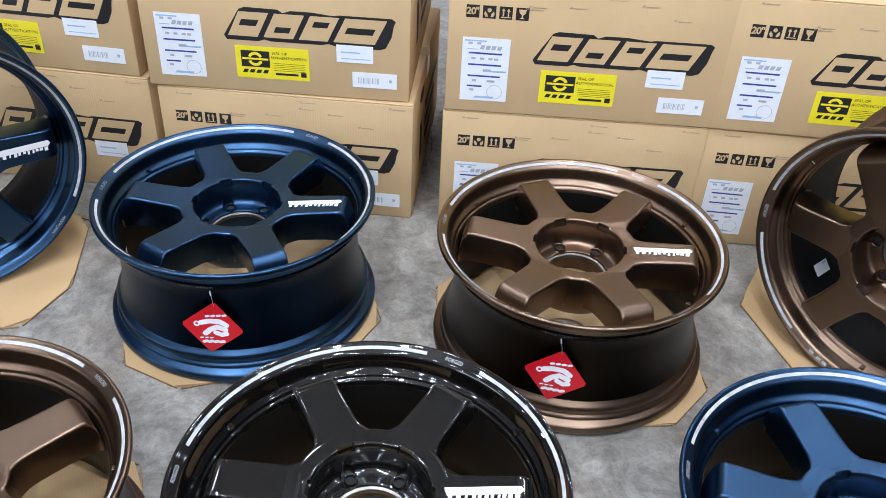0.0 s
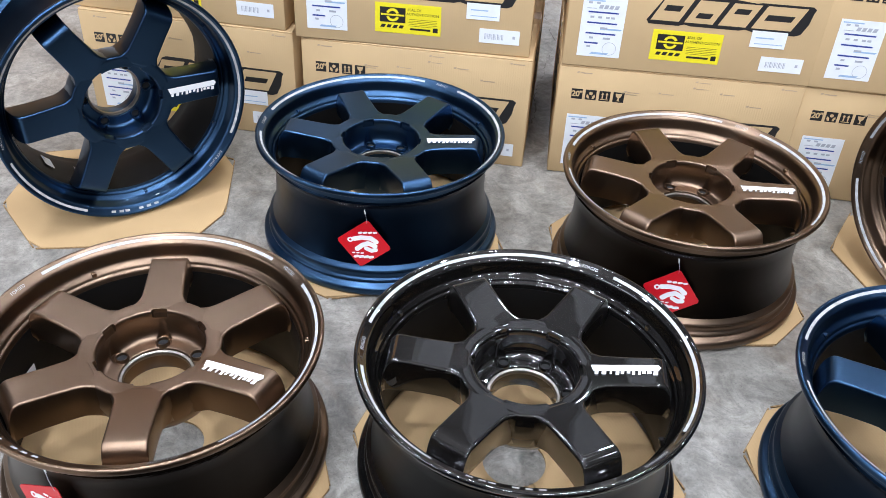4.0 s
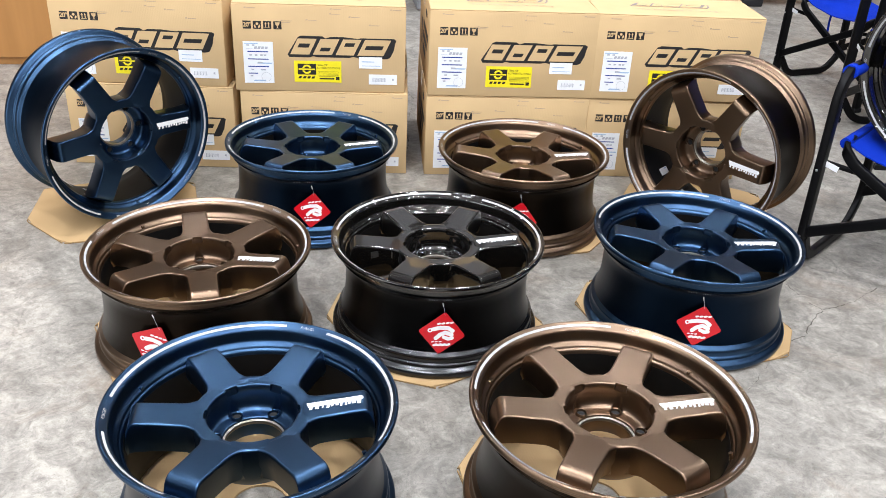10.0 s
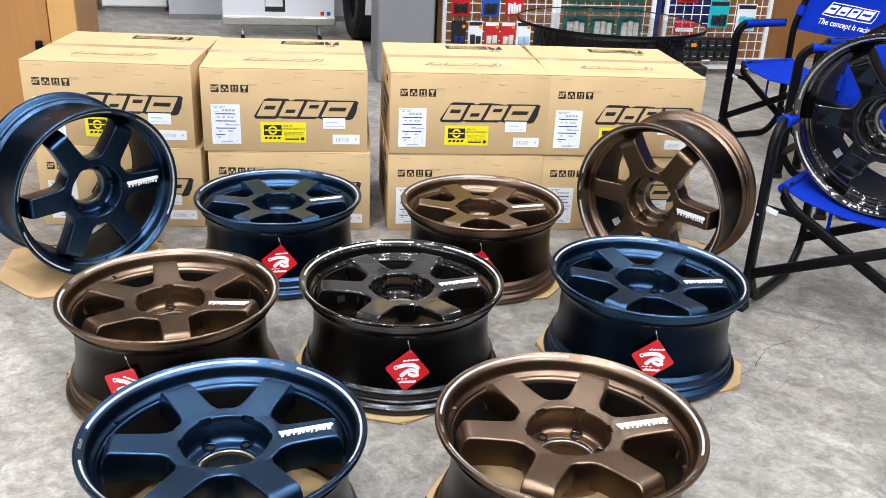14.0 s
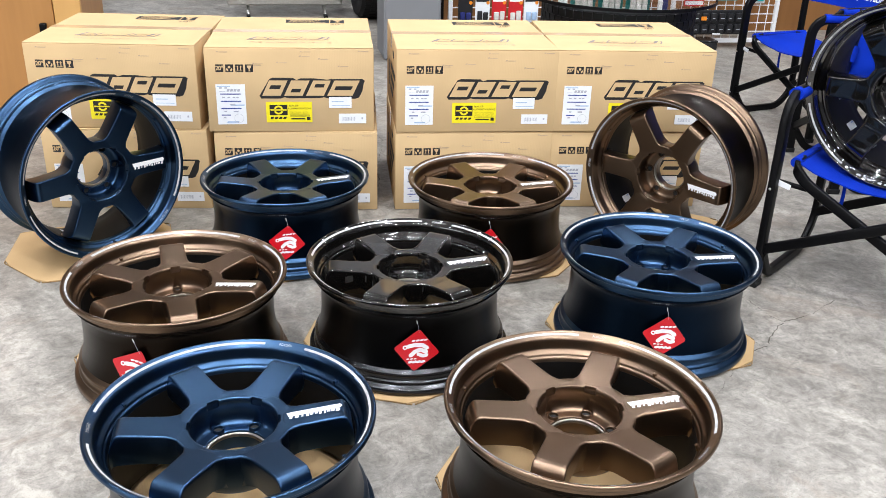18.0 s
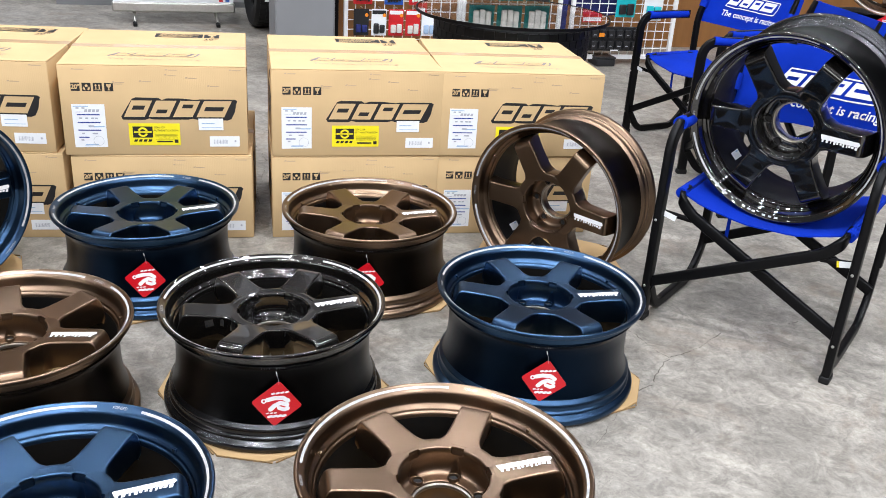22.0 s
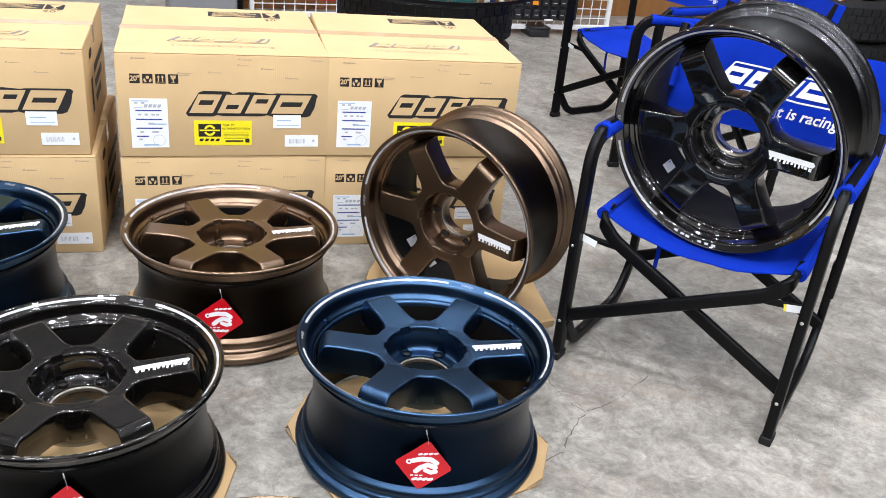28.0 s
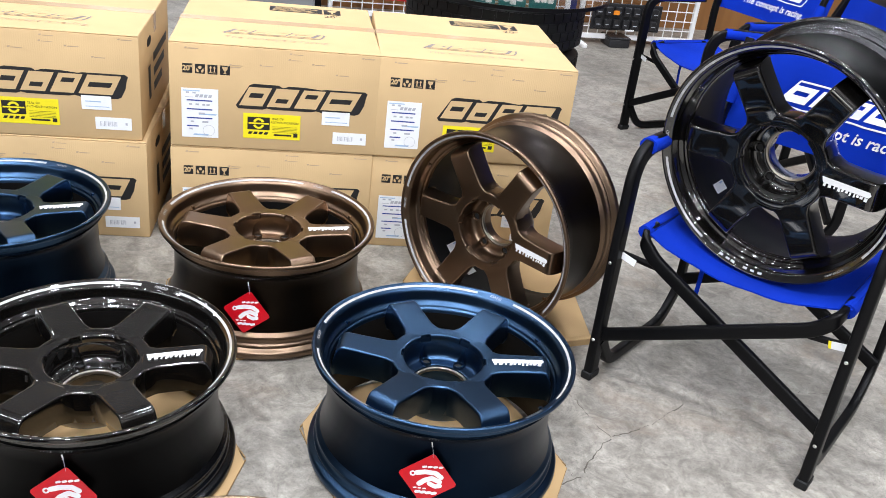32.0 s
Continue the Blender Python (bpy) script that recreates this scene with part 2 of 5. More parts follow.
M_PACK_BLUE = mat("blue_packing_card", (0.02, 0.09, 0.42), 0.35, 0, 0.15, 25)
M_PACK_BLACK = mat("black_moulded_part", (0.014, 0.014, 0.016), 0.4, 0, 0.2, 30)
M_NAVY = mat("navy_cloth", (0.012, 0.018, 0.12), 0.85, 0, 0.15, 10, 0.2, 300)
M_GLOVE = mat("off_white_knit", (0.62, 0.60, 0.55), 0.85, 0, 0.12, 60, 0.4, 400)
M_ORANGE = mat("orange_price_dot", (0.80, 0.25, 0.01), 0.5)
# near-black colour for the shade in holes that are not cut
M_HOLE = mat("hole_shade", (0.006, 0.006, 0.006), 0.8)
M_BANNER = mat("white_banner_film", (0.80, 0.82, 0.85), 0.4, 0, 0.03, 3)
M_CRACK = mat("crack_shadow", (0.13, 0.115, 0.095), 0.9, 0, 0.5, 30)


# ---------------------------------------------------------------- building helpers
def finish(name, bm, material, parent=None, label="", smooth=None):
    me = bpy.data.meshes.new(name)
    bmesh.ops.recalc_face_normals(bm, faces=bm.faces)
    bm.to_mesh(me)
    bm.free()
    me.materials.append(material)
    if smooth is not None:
        me.shade_smooth()
        me.set_sharp_from_angle(angle=radians(smooth))
    ob = new(name, me)
    if parent:
        ob.parent = parent
    if label:
        ob["label"] = label
    return ob


def part(name, bm, material, parent, label="", smooth=None):
    return finish(name, bm, material, parent, label, smooth)


def thing(name, label, category, m=None, group="", kind=""):
    ob = new(name)
    ob.empty_display_size = 0.05
    if m is not None:
        ob.matrix_basis = m
    return tagged(ob, label, category, group, kind)


def add_box(bm, x0, y0, z0, x1, y1, z1, bevel=0.0, m=None, segs=1):
    corners = ((x0, y0, z0), (x1, y0, z0), (x1, y1, z0), (x0, y1, z0), (x0, y0, z1), (x1, y0, z1), (x1, y1, z1), (x0, y1, z1))
    vs = [bm.verts.new(m @ Vector(p) if m is not None else p) for p in corners]
    fs = [bm.faces.new([vs[i] for i in f]) for f in ((0, 3, 2, 1), (4, 5, 6, 7), (0, 1, 5, 4), (1, 2, 6, 5), (2, 3, 7, 6), (3, 0, 4, 7))]
    if bevel > 0:
        bmesh.ops.bevel(bm, geom=list({e for f in fs for e in f.edges}), offset=bevel, segments=segs, profile=0.5, affect="EDGES")
    return bm


def box(x0, y0, z0, x1, y1, z1, bevel=0.0, m=None, segs=1):
    return add_box(bmesh.new(), x0, y0, z0, x1, y1, z1, bevel, m, segs)


def lathe(profile, seg=96, closed=True, bm=None, shape=None):
    """Turns a profile of (radius, height) round the z axis; shape(r, z, angle) may change the radius."""
    bm = bm or bmesh.new()
    rings = []
    for r, z in profile:
        ring = []
        for i in range(seg):
            a = 2 * math.pi * i / seg
            rr = shape(r, z, a) if shape else r
            ring.append(bm.verts.new((rr * math.cos(a), rr * math.sin(a), z)))
        rings.append(ring)
    pairs = list(zip(rings, rings[1:])) + ([(rings[-1], rings[0])] if closed else [])
    for a, b in pairs:
        for i in range(seg):
            j = (i + 1) % seg
            bm.faces.new((a[i], a[j], b[j], b[i]))
    return bm


def tube(points, radius, sides=10, bm=None, flat=1.0, closed=False, boxy=False):
    """A round bar along a line of points; flat squeezes it across, boxy gives it a rounded rectangular section."""
    def turn(v):
        return math.copysign(abs(v) ** 0.35, v) if boxy and abs(v) > 1e-9 else v

    bm = bm or bmesh.new()
    pts = [Vector(p) for p in points]
    rings, n = [], len(pts)
    up0 = Vector((0, 0, 1))
    for i, p in enumerate(pts):
        a, b = (pts[(i - 1) % n], pts[(i + 1) % n]) if closed else (pts[max(i - 1, 0)], pts[min(i + 1, n - 1)])
        d = (b - a).normalized()
        side = d.cross(up0)
        if side.length < 1e-3:
            side = Vector((1, 0, 0))
        side.normalize()
        if rings and side.dot(last) < 0:
            side = -side
        last = side
        up = side.cross(d)
        rings.append([bm.verts.new(p + radius * (turn(math.cos(2 * math.pi * (k + 0.5) / sides)) * side + flat * turn(math.sin(2 * math.pi * (k + 0.5) / sides)) * up)) for k in range(sides)])
    for a, b in list(zip(rings, rings[1:])) + ([(rings[-1], rings[0])] if closed else []):
        for k in range(sides):
            j = (k + 1) % sides
            bm.faces.new((a[k], a[j], b[j], b[k]))
    if not closed:
        bm.faces.new(rings[0])
        bm.faces.new(rings[-1])
    return bm


def rounded(points, radius, steps=5):
    """A line of points with its corners rounded."""
    pts = [Vector(p) for p in points]
    out = [pts[0]]
    for a, p, b in zip(pts, pts[1:], pts[2:]):
        u, v = (a - p), (b - p)
        k = min(radius, 0.45 * u.length, 0.45 * v.length)
        s, e = p + u.normalized() * k, p + v.normalized() * k
        for i in range(steps + 1):
            t = i / steps
            out.append((1 - t) ** 2 * s + 2 * t * (1 - t) * p + t * t * e)
    return out + [pts[-1]]


def poly(bm, points, z=0.0):
    """A flat face in the plane z."""
    f = bm.faces.new([bm.verts.new((x, y, z)) for x, y in points])
    return f


def rect(bm, x0, y0, x1, y1, z=0.0, slant=0.0):
    return poly(bm, [(x0, y0), (x1, y0), (x1 + slant, y1), (x0 + slant, y1)], z)


def slab(bm, points, z0, z1):
    """An outline in x and y given a thickness."""
    low = [bm.verts.new((x, y, z0)) for x, y in points]
    top = [bm.verts.new((x, y, z1)) for x, y in points]
    bm.faces.new(top)
    bm.faces.new(low[::-1])
    n = len(points)
    for i in range(n):
        bm.faces.new((low[i], low[(i + 1) % n], top[(i + 1) % n], top[i]))


def disc(bm, x, y, r, z=0.0, n=20, squeeze=1.0):
    return poly(bm, [(x + r * math.cos(2 * math.pi * i / n), y + squeeze * r * math.sin(2 * math.pi * i / n)) for i in range(n)], z)


def ring(bm, x, y, r0, r1, z=0.0, a0=0.0, a1=360.0, n=32):
    full = a1 - a0 >= 359.9
    angles = [radians(a0 + (a1 - a0) * i / n) for i in range(n + (0 if full else 1))]
    ins = [bm.verts.new((x + r0 * math.cos(a), y + r0 * math.sin(a), z)) for a in angles]
    outs = [bm.verts.new((x + r1 * math.cos(a), y + r1 * math.sin(a), z)) for a in angles]
    m = len(angles)
    for i in range(m if full else m - 1):
        j = (i + 1) % m
        bm.faces.new((ins[i], outs[i], outs[j], ins[j]))


def place(bm, m):
    bmesh.ops.transform(bm, matrix=m, verts=bm.verts)
    return bm


def lettering(text, size, shear=0.0, spacing=1.0, thick=0.0):
    """Flat lettering in x and y, centred on the origin, as a bmesh."""
    cu = bpy.data.curves.new("lettering", "FONT")
    cu.body, cu.size, cu.shear, cu.space_character = text, size, shear, spacing
    cu.align_x, cu.align_y, cu.resolution_u, cu.offset = "CENTER", "CENTER", 2, thick
    ob = bpy.data.objects.new("lettering", cu)
    scene.collection.objects.link(ob)
    dg = bpy.context.evaluated_depsgraph_get()
    me = ob.evaluated_get(dg).to_mesh()
    bm = bmesh.new()
    bm.from_mesh(me)
    ob.evaluated_get(dg).to_mesh_clear()
    bpy.data.objects.remove(ob)
    bpy.data.curves.remove(cu)
    return bm


# ---------------------------------------------------------------- the building
def structure(name, bm, material, label, smooth=None):
    return tagged(finish(name, bm, material, None, "", smooth), label, name.split("_")[0], "", "structure")


structure("floor", box(-10, -14, -0.12, 12, 8.2, 0.0), M_FLOOR, "grey polished concrete floor with stains and fine cracks")
structure("ceiling", box(-10, -14, CEILING, 12, 8.2, CEILING + 0.1), M_CEIL, "dark sheet ceiling high over the hall")
# walls coloured dark so the wheels reflect little; south, west and east unseen
structure("wall_north", box(-10, 8.0, 0, 12, 8.2, CEILING), M_HALL, "grey back wall, coloured dark to dim the reflections")
structure("wall_south", box(-10, -14.2, 0, 12, -14.0, CEILING), M_HALL, "unseen wall added to close the hall, dark for the reflections")
west = bmesh.new()
for y0, z0, y1, z1 in ((-14, 0, -8.3, CEILING), (-0.9, 0, 8.2, CEILING), (-8.3, 3.1, -0.9, CEILING)):
    add_box(west, -8.2, y0, z0, -8.0, y1, z1)
structure("wall_west", west, M_HALL, "unseen dark hall wall with an added doorway for the fill light")
structure("wall_east", box(12.0, -14, 0, 12.2, 8.2, CEILING), M_HALL, "unseen wall added to close the hall, dark for the reflections")


def crack(points, seed, width, breaks=0.25):
    """A wandering line of thin slivers, broken here and there."""
    rnd = random.Random(seed)
    bm = bmesh.new()
    line, off, side = [], 0.0, 0.0
    for (x0, y0), (x1, y1) in zip(points, points[1:]):
        d = math.hypot(x1 - x0, y1 - y0)
        n = max(3, int(d / 0.009))
        for i in range(n):
            t = i / n
            off = 0.82 * off + rnd.gauss(0, 0.0022)
            line.append((x0 + (x1 - x0) * t - (y1 - y0) / d * off, y0 + (y1 - y0) * t + (x1 - x0) / d * off))
    line.append(points[-1])
    rows, wide = [], 0.5
    for i, (x, y) in enumerate(line):
        a, b = line[max(i - 1, 0)], line[min(i + 1, len(line) - 1)]
        d = math.hypot(b[0] - a[0], b[1] - a[1]) or 1
        wide = min(1.0, max(0.12, wide + rnd.uniform(-0.35, 0.35)))
        w = width * wide
        nx, ny = -(b[1] - a[1]) / d * w, (b[0] - a[0]) / d * w
        rows.append((bm.verts.new((x + nx, y + ny, 0.0012)), bm.verts.new((x - nx, y - ny, 0.0012))))
    for a, b in zip(rows, rows[1:]):
        if rnd.random() > breaks:
            bm.faces.new((a[0], a[1], b[1], b[0]))
    return bm


CRACKS = [
    ([(0.605, 0.470), (0.666, 0.545), (0.740, 0.610), (0.803, 0.666), (0.876, 0.695), (0.917, 0.745), (0.957, 0.788), (1.001, 0.822)], 0.0017, 0.1),
    ([(1.001, 0.822), (0.970, 0.884), (0.957, 0.959), (0.930, 1.04)], 0.0014, 0.2),
    ([(1.001, 0.822), (1.065, 0.834), (1.119, 0.854), (1.164, 0.897), (1.235, 0.927)], 0.0014, 0.2),
    ([(1.235, 0.927), (1.274, 0.941), (1.368, 0.939), (1.486, 0.949), (1.587, 0.954), (1.669, 0.941)], 0.0012, 0.35),
    ([(0.740, 0.610), (0.770, 0.560), (0.835, 0.520)], 0.0009, 0.4),
    ([(0.740, 0.640), (0.813, 0.684), (0.861, 0.711)], 0.0009, 0.4),
    ([(0.02, 2.95), (0.05, 2.7), (-0.02, 2.35), (-0.05, 2.1)], 0.0018, 0.2),
]
for k, (points, width, breaks) in enumerate(CRACKS):
    tagged(finish("floor_crack", crack(points, k + 1, width, breaks), M_CRACK), "thin faint crack running across the concrete floor", "crack", "floor cracks", "structure")

LAMPS = []
for row in range(10):
    ly = -11.9 + 2.0 * row
    for col in range(6):
        lx = -6.5 + 2.6 * col
        near = math.exp(-((lx + 0.3) ** 2 + (ly + 0.5) ** 2) / 6.0)
        level = 22.0 + 130.0 * near + 62.0 * math.exp(-((ly + 5.0) ** 2) / 6.0) + 3.0 * max(0.0, -2.6 - ly) + (13.0 if lx > 0 else 3.0) * max(0.0, ly - 2.4)
        LAMPS.append((lx, ly, level * (0.80, 1.02, 1.10, 1.03, 0.85, 0.62)[col]))
for lx, ly, power in LAMPS:
    lamp(lx, ly, power)
base_lamp = thing("ceiling_lamp", "round white LED lamp fixed under the dark ceiling", "lamp", pose(LAMPS[0][0], LAMPS[0][1], CEILING), "lamps under the ceiling")
part("housing", lathe([(0.05, 0.0), (0.10, -0.02), (0.31, -0.10), (0.315, -0.125), (0.305, -0.125), (0.09, -0.035), (0.0005, -0.03), (0.0005, 0.0)], 32), M_WIRE, base_lamp, "", 40)
for lx, ly, power in LAMPS[1:]:
    copy_thing(base_lamp, pose(lx, ly, CEILING))

# ---------------------------------------------------------------- wheels
RIM_OUTER = [(0.2704, -0.0004), (0.2716, -0.0016), (0.2724, -0.0035), (0.2727, -0.0060), (0.2724, -0.0090), (0.2714, -0.0114), (0.2695, -0.0128), (0.2570, -0.0150), (0.2535, -0.0200), (0.2520, -0.0340)]
BARREL = [(0.2520, -0.0340), (0.2535, -0.0385), (0.2500, -0.0430), (0.2420, -0.0500), (0.2375, -0.0620), (0.2355, -0.0850), (0.2360, -0.1335), (0.2385, -0.1585), (0.2425, -0.1805), (0.2475, -0.1945)]
FLANGE = [(0.2475, -0.1945), (0.2522, -0.2007), (0.2548, -0.2030), (0.2562, -0.2055), (0.2552, -0.2081), (0.2535, -0.2105), (0.2532, -0.2205), (0.2550, -0.2235), (0.2578, -0.2253), (0.2590, -0.2280), (0.2584, -0.2313),
          (0.2566, -0.2335), (0.2600, -0.2361), (0.2655, -0.2385), (0.2690, -0.2407), (0.2707, -0.2440), (0.2712, -0.2505), (0.2700, -0.2560), (0.2665, -0.2575), (0.2620, -0.2560), (0.2480, -0.2415)]
# from the dark lining up over the step ring, the short wall and the sloping lip to the outer bead
LIP = [(0.2320, -0.0600), (0.2330, -0.0560), (0.2340, -0.0526), (0.2350, -0.0509), (0.2364, -0.0498), (0.2378, -0.0491), (0.2387, -0.0479), (0.2392, -0.0462), (0.2399, -0.0446), (0.2412, -0.0432),
       (0.2440, -0.0406), (0.2464, -0.0382), (0.2480, -0.0358), (0.2488, -0.0330), (0.2500, -0.0230), (0.2506, -0.0172), (0.2512, -0.0142), (0.2522, -0.0118), (0.2538, -0.0098), (0.2560, -0.0082),
       (0.2590, -0.0062), (0.2625, -0.0040), (0.2640, -0.0030), (0.2655, -0.0016), (0.2671, -0.0005), (0.2688, 0.0000)]
HUB = [(0.1112, -0.0420), (0.1112, -0.0300), (0.1108, -0.0276), (0.1096, -0.0261), (0.1076, -0.0256), (0.1020, -0.0261), (0.0935, -0.0270), (0.0890, -0.0270), (0.0862, -0.0271), (0.0848, -0.0277), (0.0839, -0.0290), (0.0836, -0.0335), (0.0835, -0.0340),
       (0.0850, -0.0420), (0.0858, -0.0450), (0.0869, -0.0500), (0.0878, -0.0560), (0.0882, -0.0620), (0.0879, -0.0700), (0.0867, -0.0770), (0.0847, -0.0820), (0.0818, -0.0852), (0.0780, -0.0868), (0.0730, -0.0875), (0.0627, -0.0879),
       (0.0612, -0.0882), (0.0598, -0.0890), (0.0590, -0.0925), (0.0552, -0.0940), (0.0545, -0.0965), (0.0545, -0.1260), (0.0560, -0.1280),
       (0.0850, -0.1280), (0.0920, -0.1220), (0.1020, -0.1000), (0.1095, -0.0750)]
SPOKE = [  # radius, half width, top, bottom
    (0.0905, 0.0520, -0.0290, -0.100), (0.0935, 0.0530, -0.0269, -0.100), (0.0970, 0.0489, -0.0264, -0.098), (0.1020, 0.0437, -0.0258, -0.097), (0.1080, 0.0395, -0.0250, -0.096), (0.1150, 0.0362, -0.0241, -0.094),
    (0.1220, 0.0343, -0.0231, -0.092),
    (0.1350, 0.0337, -0.0216, -0.090), (0.1550, 0.0328, -0.0194, -0.088), (0.1800, 0.0320, -0.0166, -0.086), (0.1980, 0.0318, -0.0147, -0.086),
    (0.2060, 0.0317, -0.0142, -0.086), (0.2110, 0.0317, -0.0152, -0.086), (0.2155, 0.0317, -0.0185, -0.086), (0.2195, 0.0317, -0.0245, -0.087), (0.2225, 0.0317, -0.0320, -0.088),
    (0.2250, 0.0317, -0.0420, -0.090), (0.2268, 0.0317, -0.0520, -0.092), (0.2280, 0.0317, -0.0620, -0.094)]


def bore_shape(r, z, a):
    """Six arched channels over the nut holes and six small notches in the top edge of the hub's bowl."""
    off = (math.degrees(a) + 30) % 60 - 30
    if -0.0345 < z < -0.0268 and r < 0.0880:
        return max(r, 0.0888) if abs(off) < 8.5 else r
    if not -0.0880 < z < -0.046 or r < 0.0625 or r > 0.0890:
        return r
    x = 0.0699 * math.sin(radians(abs(off)))
    if x > 0.0122:
        return r
    deep = min(1.0, (-0.046 - z) / 0.014)
    return max(r, 0.0699 * math.cos(radians(off)) + (0.0158 + 0.0040 * deep) * math.sqrt(1 - (x / 0.0122) ** 2))


def spoke_mesh():
    bm = bmesh.new()
    rows = []
    for r, w, top, low in SPOKE:
        mid = 0.5 * (top + low)
        half = [(w * 0.76, low), (w * 0.97, mid), (w, top - 0.0070), (w, top - 0.0040), (w - 0.0005, top - 0.0022), (w - 0.0014, top - 0.0009), (w - 0.0028, top - 0.0002), (w - 0.0042, top), (w - 0.0065, top)]
        section = [(-y, z) for y, z in half] + half[::-1]
        rows.append([bm.verts.new((r, y, z)) for y, z in section])
    for a, b in zip(rows, rows[1:]):
        for i in range(len(a)):
            j = (i + 1) % len(a)
            bm.faces.new((a[i], a[j], b[j], b[i]))
    bm.faces.new(rows[0])
    bm.faces.new(rows[-1])
    return bm


def lip_height(r):
    """The height of the sloping lip at a radius, a hair above the paint."""
    return -0.0062 + (r - 0.2590) * 0.0022 / 0.0035 + 0.0004


def lip_band(bm, a0, a1, n):
    """A printed band round the lip between two angles."""
    rows = []
    for k in range(n + 1):
        a = radians(a0 + (a1 - a0) * k / n)
        rows.append([bm.verts.new((r * math.cos(a), r * math.sin(a), lip_height(r))) for r in (0.2580, 0.2626)])
    for p, q in zip(rows, rows[1:]):
        bm.faces.new((p[0], p[1], q[1], q[0]))


def arc_lettering(text, radius, angle, size):
    """Lettering bent round the lip, read from the outside."""
    bm = lettering(text, size, 0.15, 1.05)
    for v in bm.verts:
        a = radians(angle) - v.co.x / radius
        r = radius + v.co.y
        v.co = (r * math.cos(a), r * math.sin(a), lip_height(r))
    return bm


def spoke_decal():
    """A white slanted strip with a row of short strokes under it, along the spoke."""
    rnd = random.Random(5)
    bm = bmesh.new()
    poly(bm, [(0.104, -0.0035), (0.203, -0.0015), (0.208, 0.0050), (0.204, 0.0115), (0.100, 0.0100)])
    x = 0.105
    while x < 0.201:
        w = rnd.uniform(0.003, 0.007)
        rect(bm, x, -0.0080 - rnd.uniform(0, 0.0035), x + w, -0.0026, 0, 0.001)
        x += w + rnd.uniform(0.002, 0.006)
    for v in bm.verts:
        v.co.z = -0.0233 + (v.co.x - 0.12) * (0.0087 / 0.08) + 0.0016
    return bm


def make_wheel(paint, inner, label, m, group):
    w = thing("alloy_wheel", label, "wheel", m, group)
    part("lip", lathe(LIP + RIM_OUTER, 160, False), paint, w, "", 85)
    part("barrel", lathe(BARREL, 128, False), inner, w, "barrel, its paint darkened for shade", 40)
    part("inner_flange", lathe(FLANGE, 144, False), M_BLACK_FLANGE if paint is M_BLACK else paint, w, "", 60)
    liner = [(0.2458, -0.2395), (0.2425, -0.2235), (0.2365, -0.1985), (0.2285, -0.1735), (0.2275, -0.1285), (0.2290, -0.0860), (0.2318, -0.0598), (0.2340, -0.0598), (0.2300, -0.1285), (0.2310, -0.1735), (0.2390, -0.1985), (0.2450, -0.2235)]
    part("barrel_lining", lathe(liner, 96), M_LINING, w, "inside of the barrel, coloured near-black for its shade", 40)
    part("hub", lathe(HUB, 288, True, None, bore_shape), paint, w, "", 42)
    sp = spoke_mesh()
    first = part("spoke", sp, paint, w, "", 62)
    for k in range(1, 6):
        ob = new("spoke", first.data)
        ob.parent, ob.matrix_basis = w, pose(0, 0, 0, 0, 0, 60 * k)
    seat = lathe([(0.0112, -0.0885), (0.0112, -0.0820), (0.0104, -0.0810), (0.0092, -0.0816), (0.0080, -0.0920), (0.0112, -0.0920)], 24)
    # flat dark disc gives the nut hole its shade
    bore = lathe([(0.0087, -0.0880), (0.0001, -0.0882)], 16, False)
    one = part("nut_seat", place(seat, Matrix.Translation((0.0699, 0, 0))), paint, w, "", 40)
    dark = part("nut_hole", place(bore, Matrix.Translation((0.0699, 0, 0.0012))), M_HOLE, one)
    for k in range(1, 6):
        ob = new("nut_seat", one.data)
        ob.parent, ob.matrix_basis = w, pose(0, 0, 0, 0, 0, 60 * k)
        hole = new("nut_hole", dark.data)
        hole.parent = ob
    part("bore_ring", lathe([(0.0594, -0.0922), (0.0550, -0.0936), (0.0541, -0.0962), (0.0541, -0.1000), (0.0546, -0.1000), (0.0560, -0.0950)], 64), M_BORE, w, "machined bare aluminium ring", 40)
    for a0, a1 in ((-30, 56), (76, 171), (193, 240)):
        bm = bmesh.new()
        lip_band(bm, a0, a1, int((a1 - a0) / 2))
        part("lip_stripe", bm, M_STRIPE, w, "white printed stripe round the lip")
    for a0 in (252, 256, 259, 266, 270, 274):
        bm = bmesh.new()
        lip_band(bm, a0, a0 + 2.2, 3)
        part("lip_dash", bm, M_STRIPE, w)
    for text, a in (("FORGED", 66), ("FORGED", 182)):
        part("lip_lettering", arc_lettering(text, 0.2602, a, 0.0074), M_STRIPE, w, "white printed lettering")
    bm = arc_lettering("MADE IN JAPAN", 0.2602, -46, 0.0062)
    part("lip_lettering", bm, M_STRIPE, w, "white printed lettering")
    part("spoke_decal", spoke_decal(), M_WHITE, w, "white printed strip with short strokes")
    for a, wide in ((196, 0.016), (222, 0.022), (243, 0.018)):
        bm = bmesh.new()
        rows = [[bm.verts.new((0.2250 * math.cos(radians(a + d)), 0.2250 * math.sin(radians(a + d)), z)) for z in (-0.150, -0.150 + 2 * wide)] for d in (-3.2, 0, 3.2)]
        for r0, r1 in zip(rows, rows[1:]):
            bm.faces.new((r0[0], r1[0], r1[1], r0[1]))
        sticker = part("barrel_sticker", bm, M_PAPER, w, "small white sticker inside the barrel")
        bm = bmesh.new()
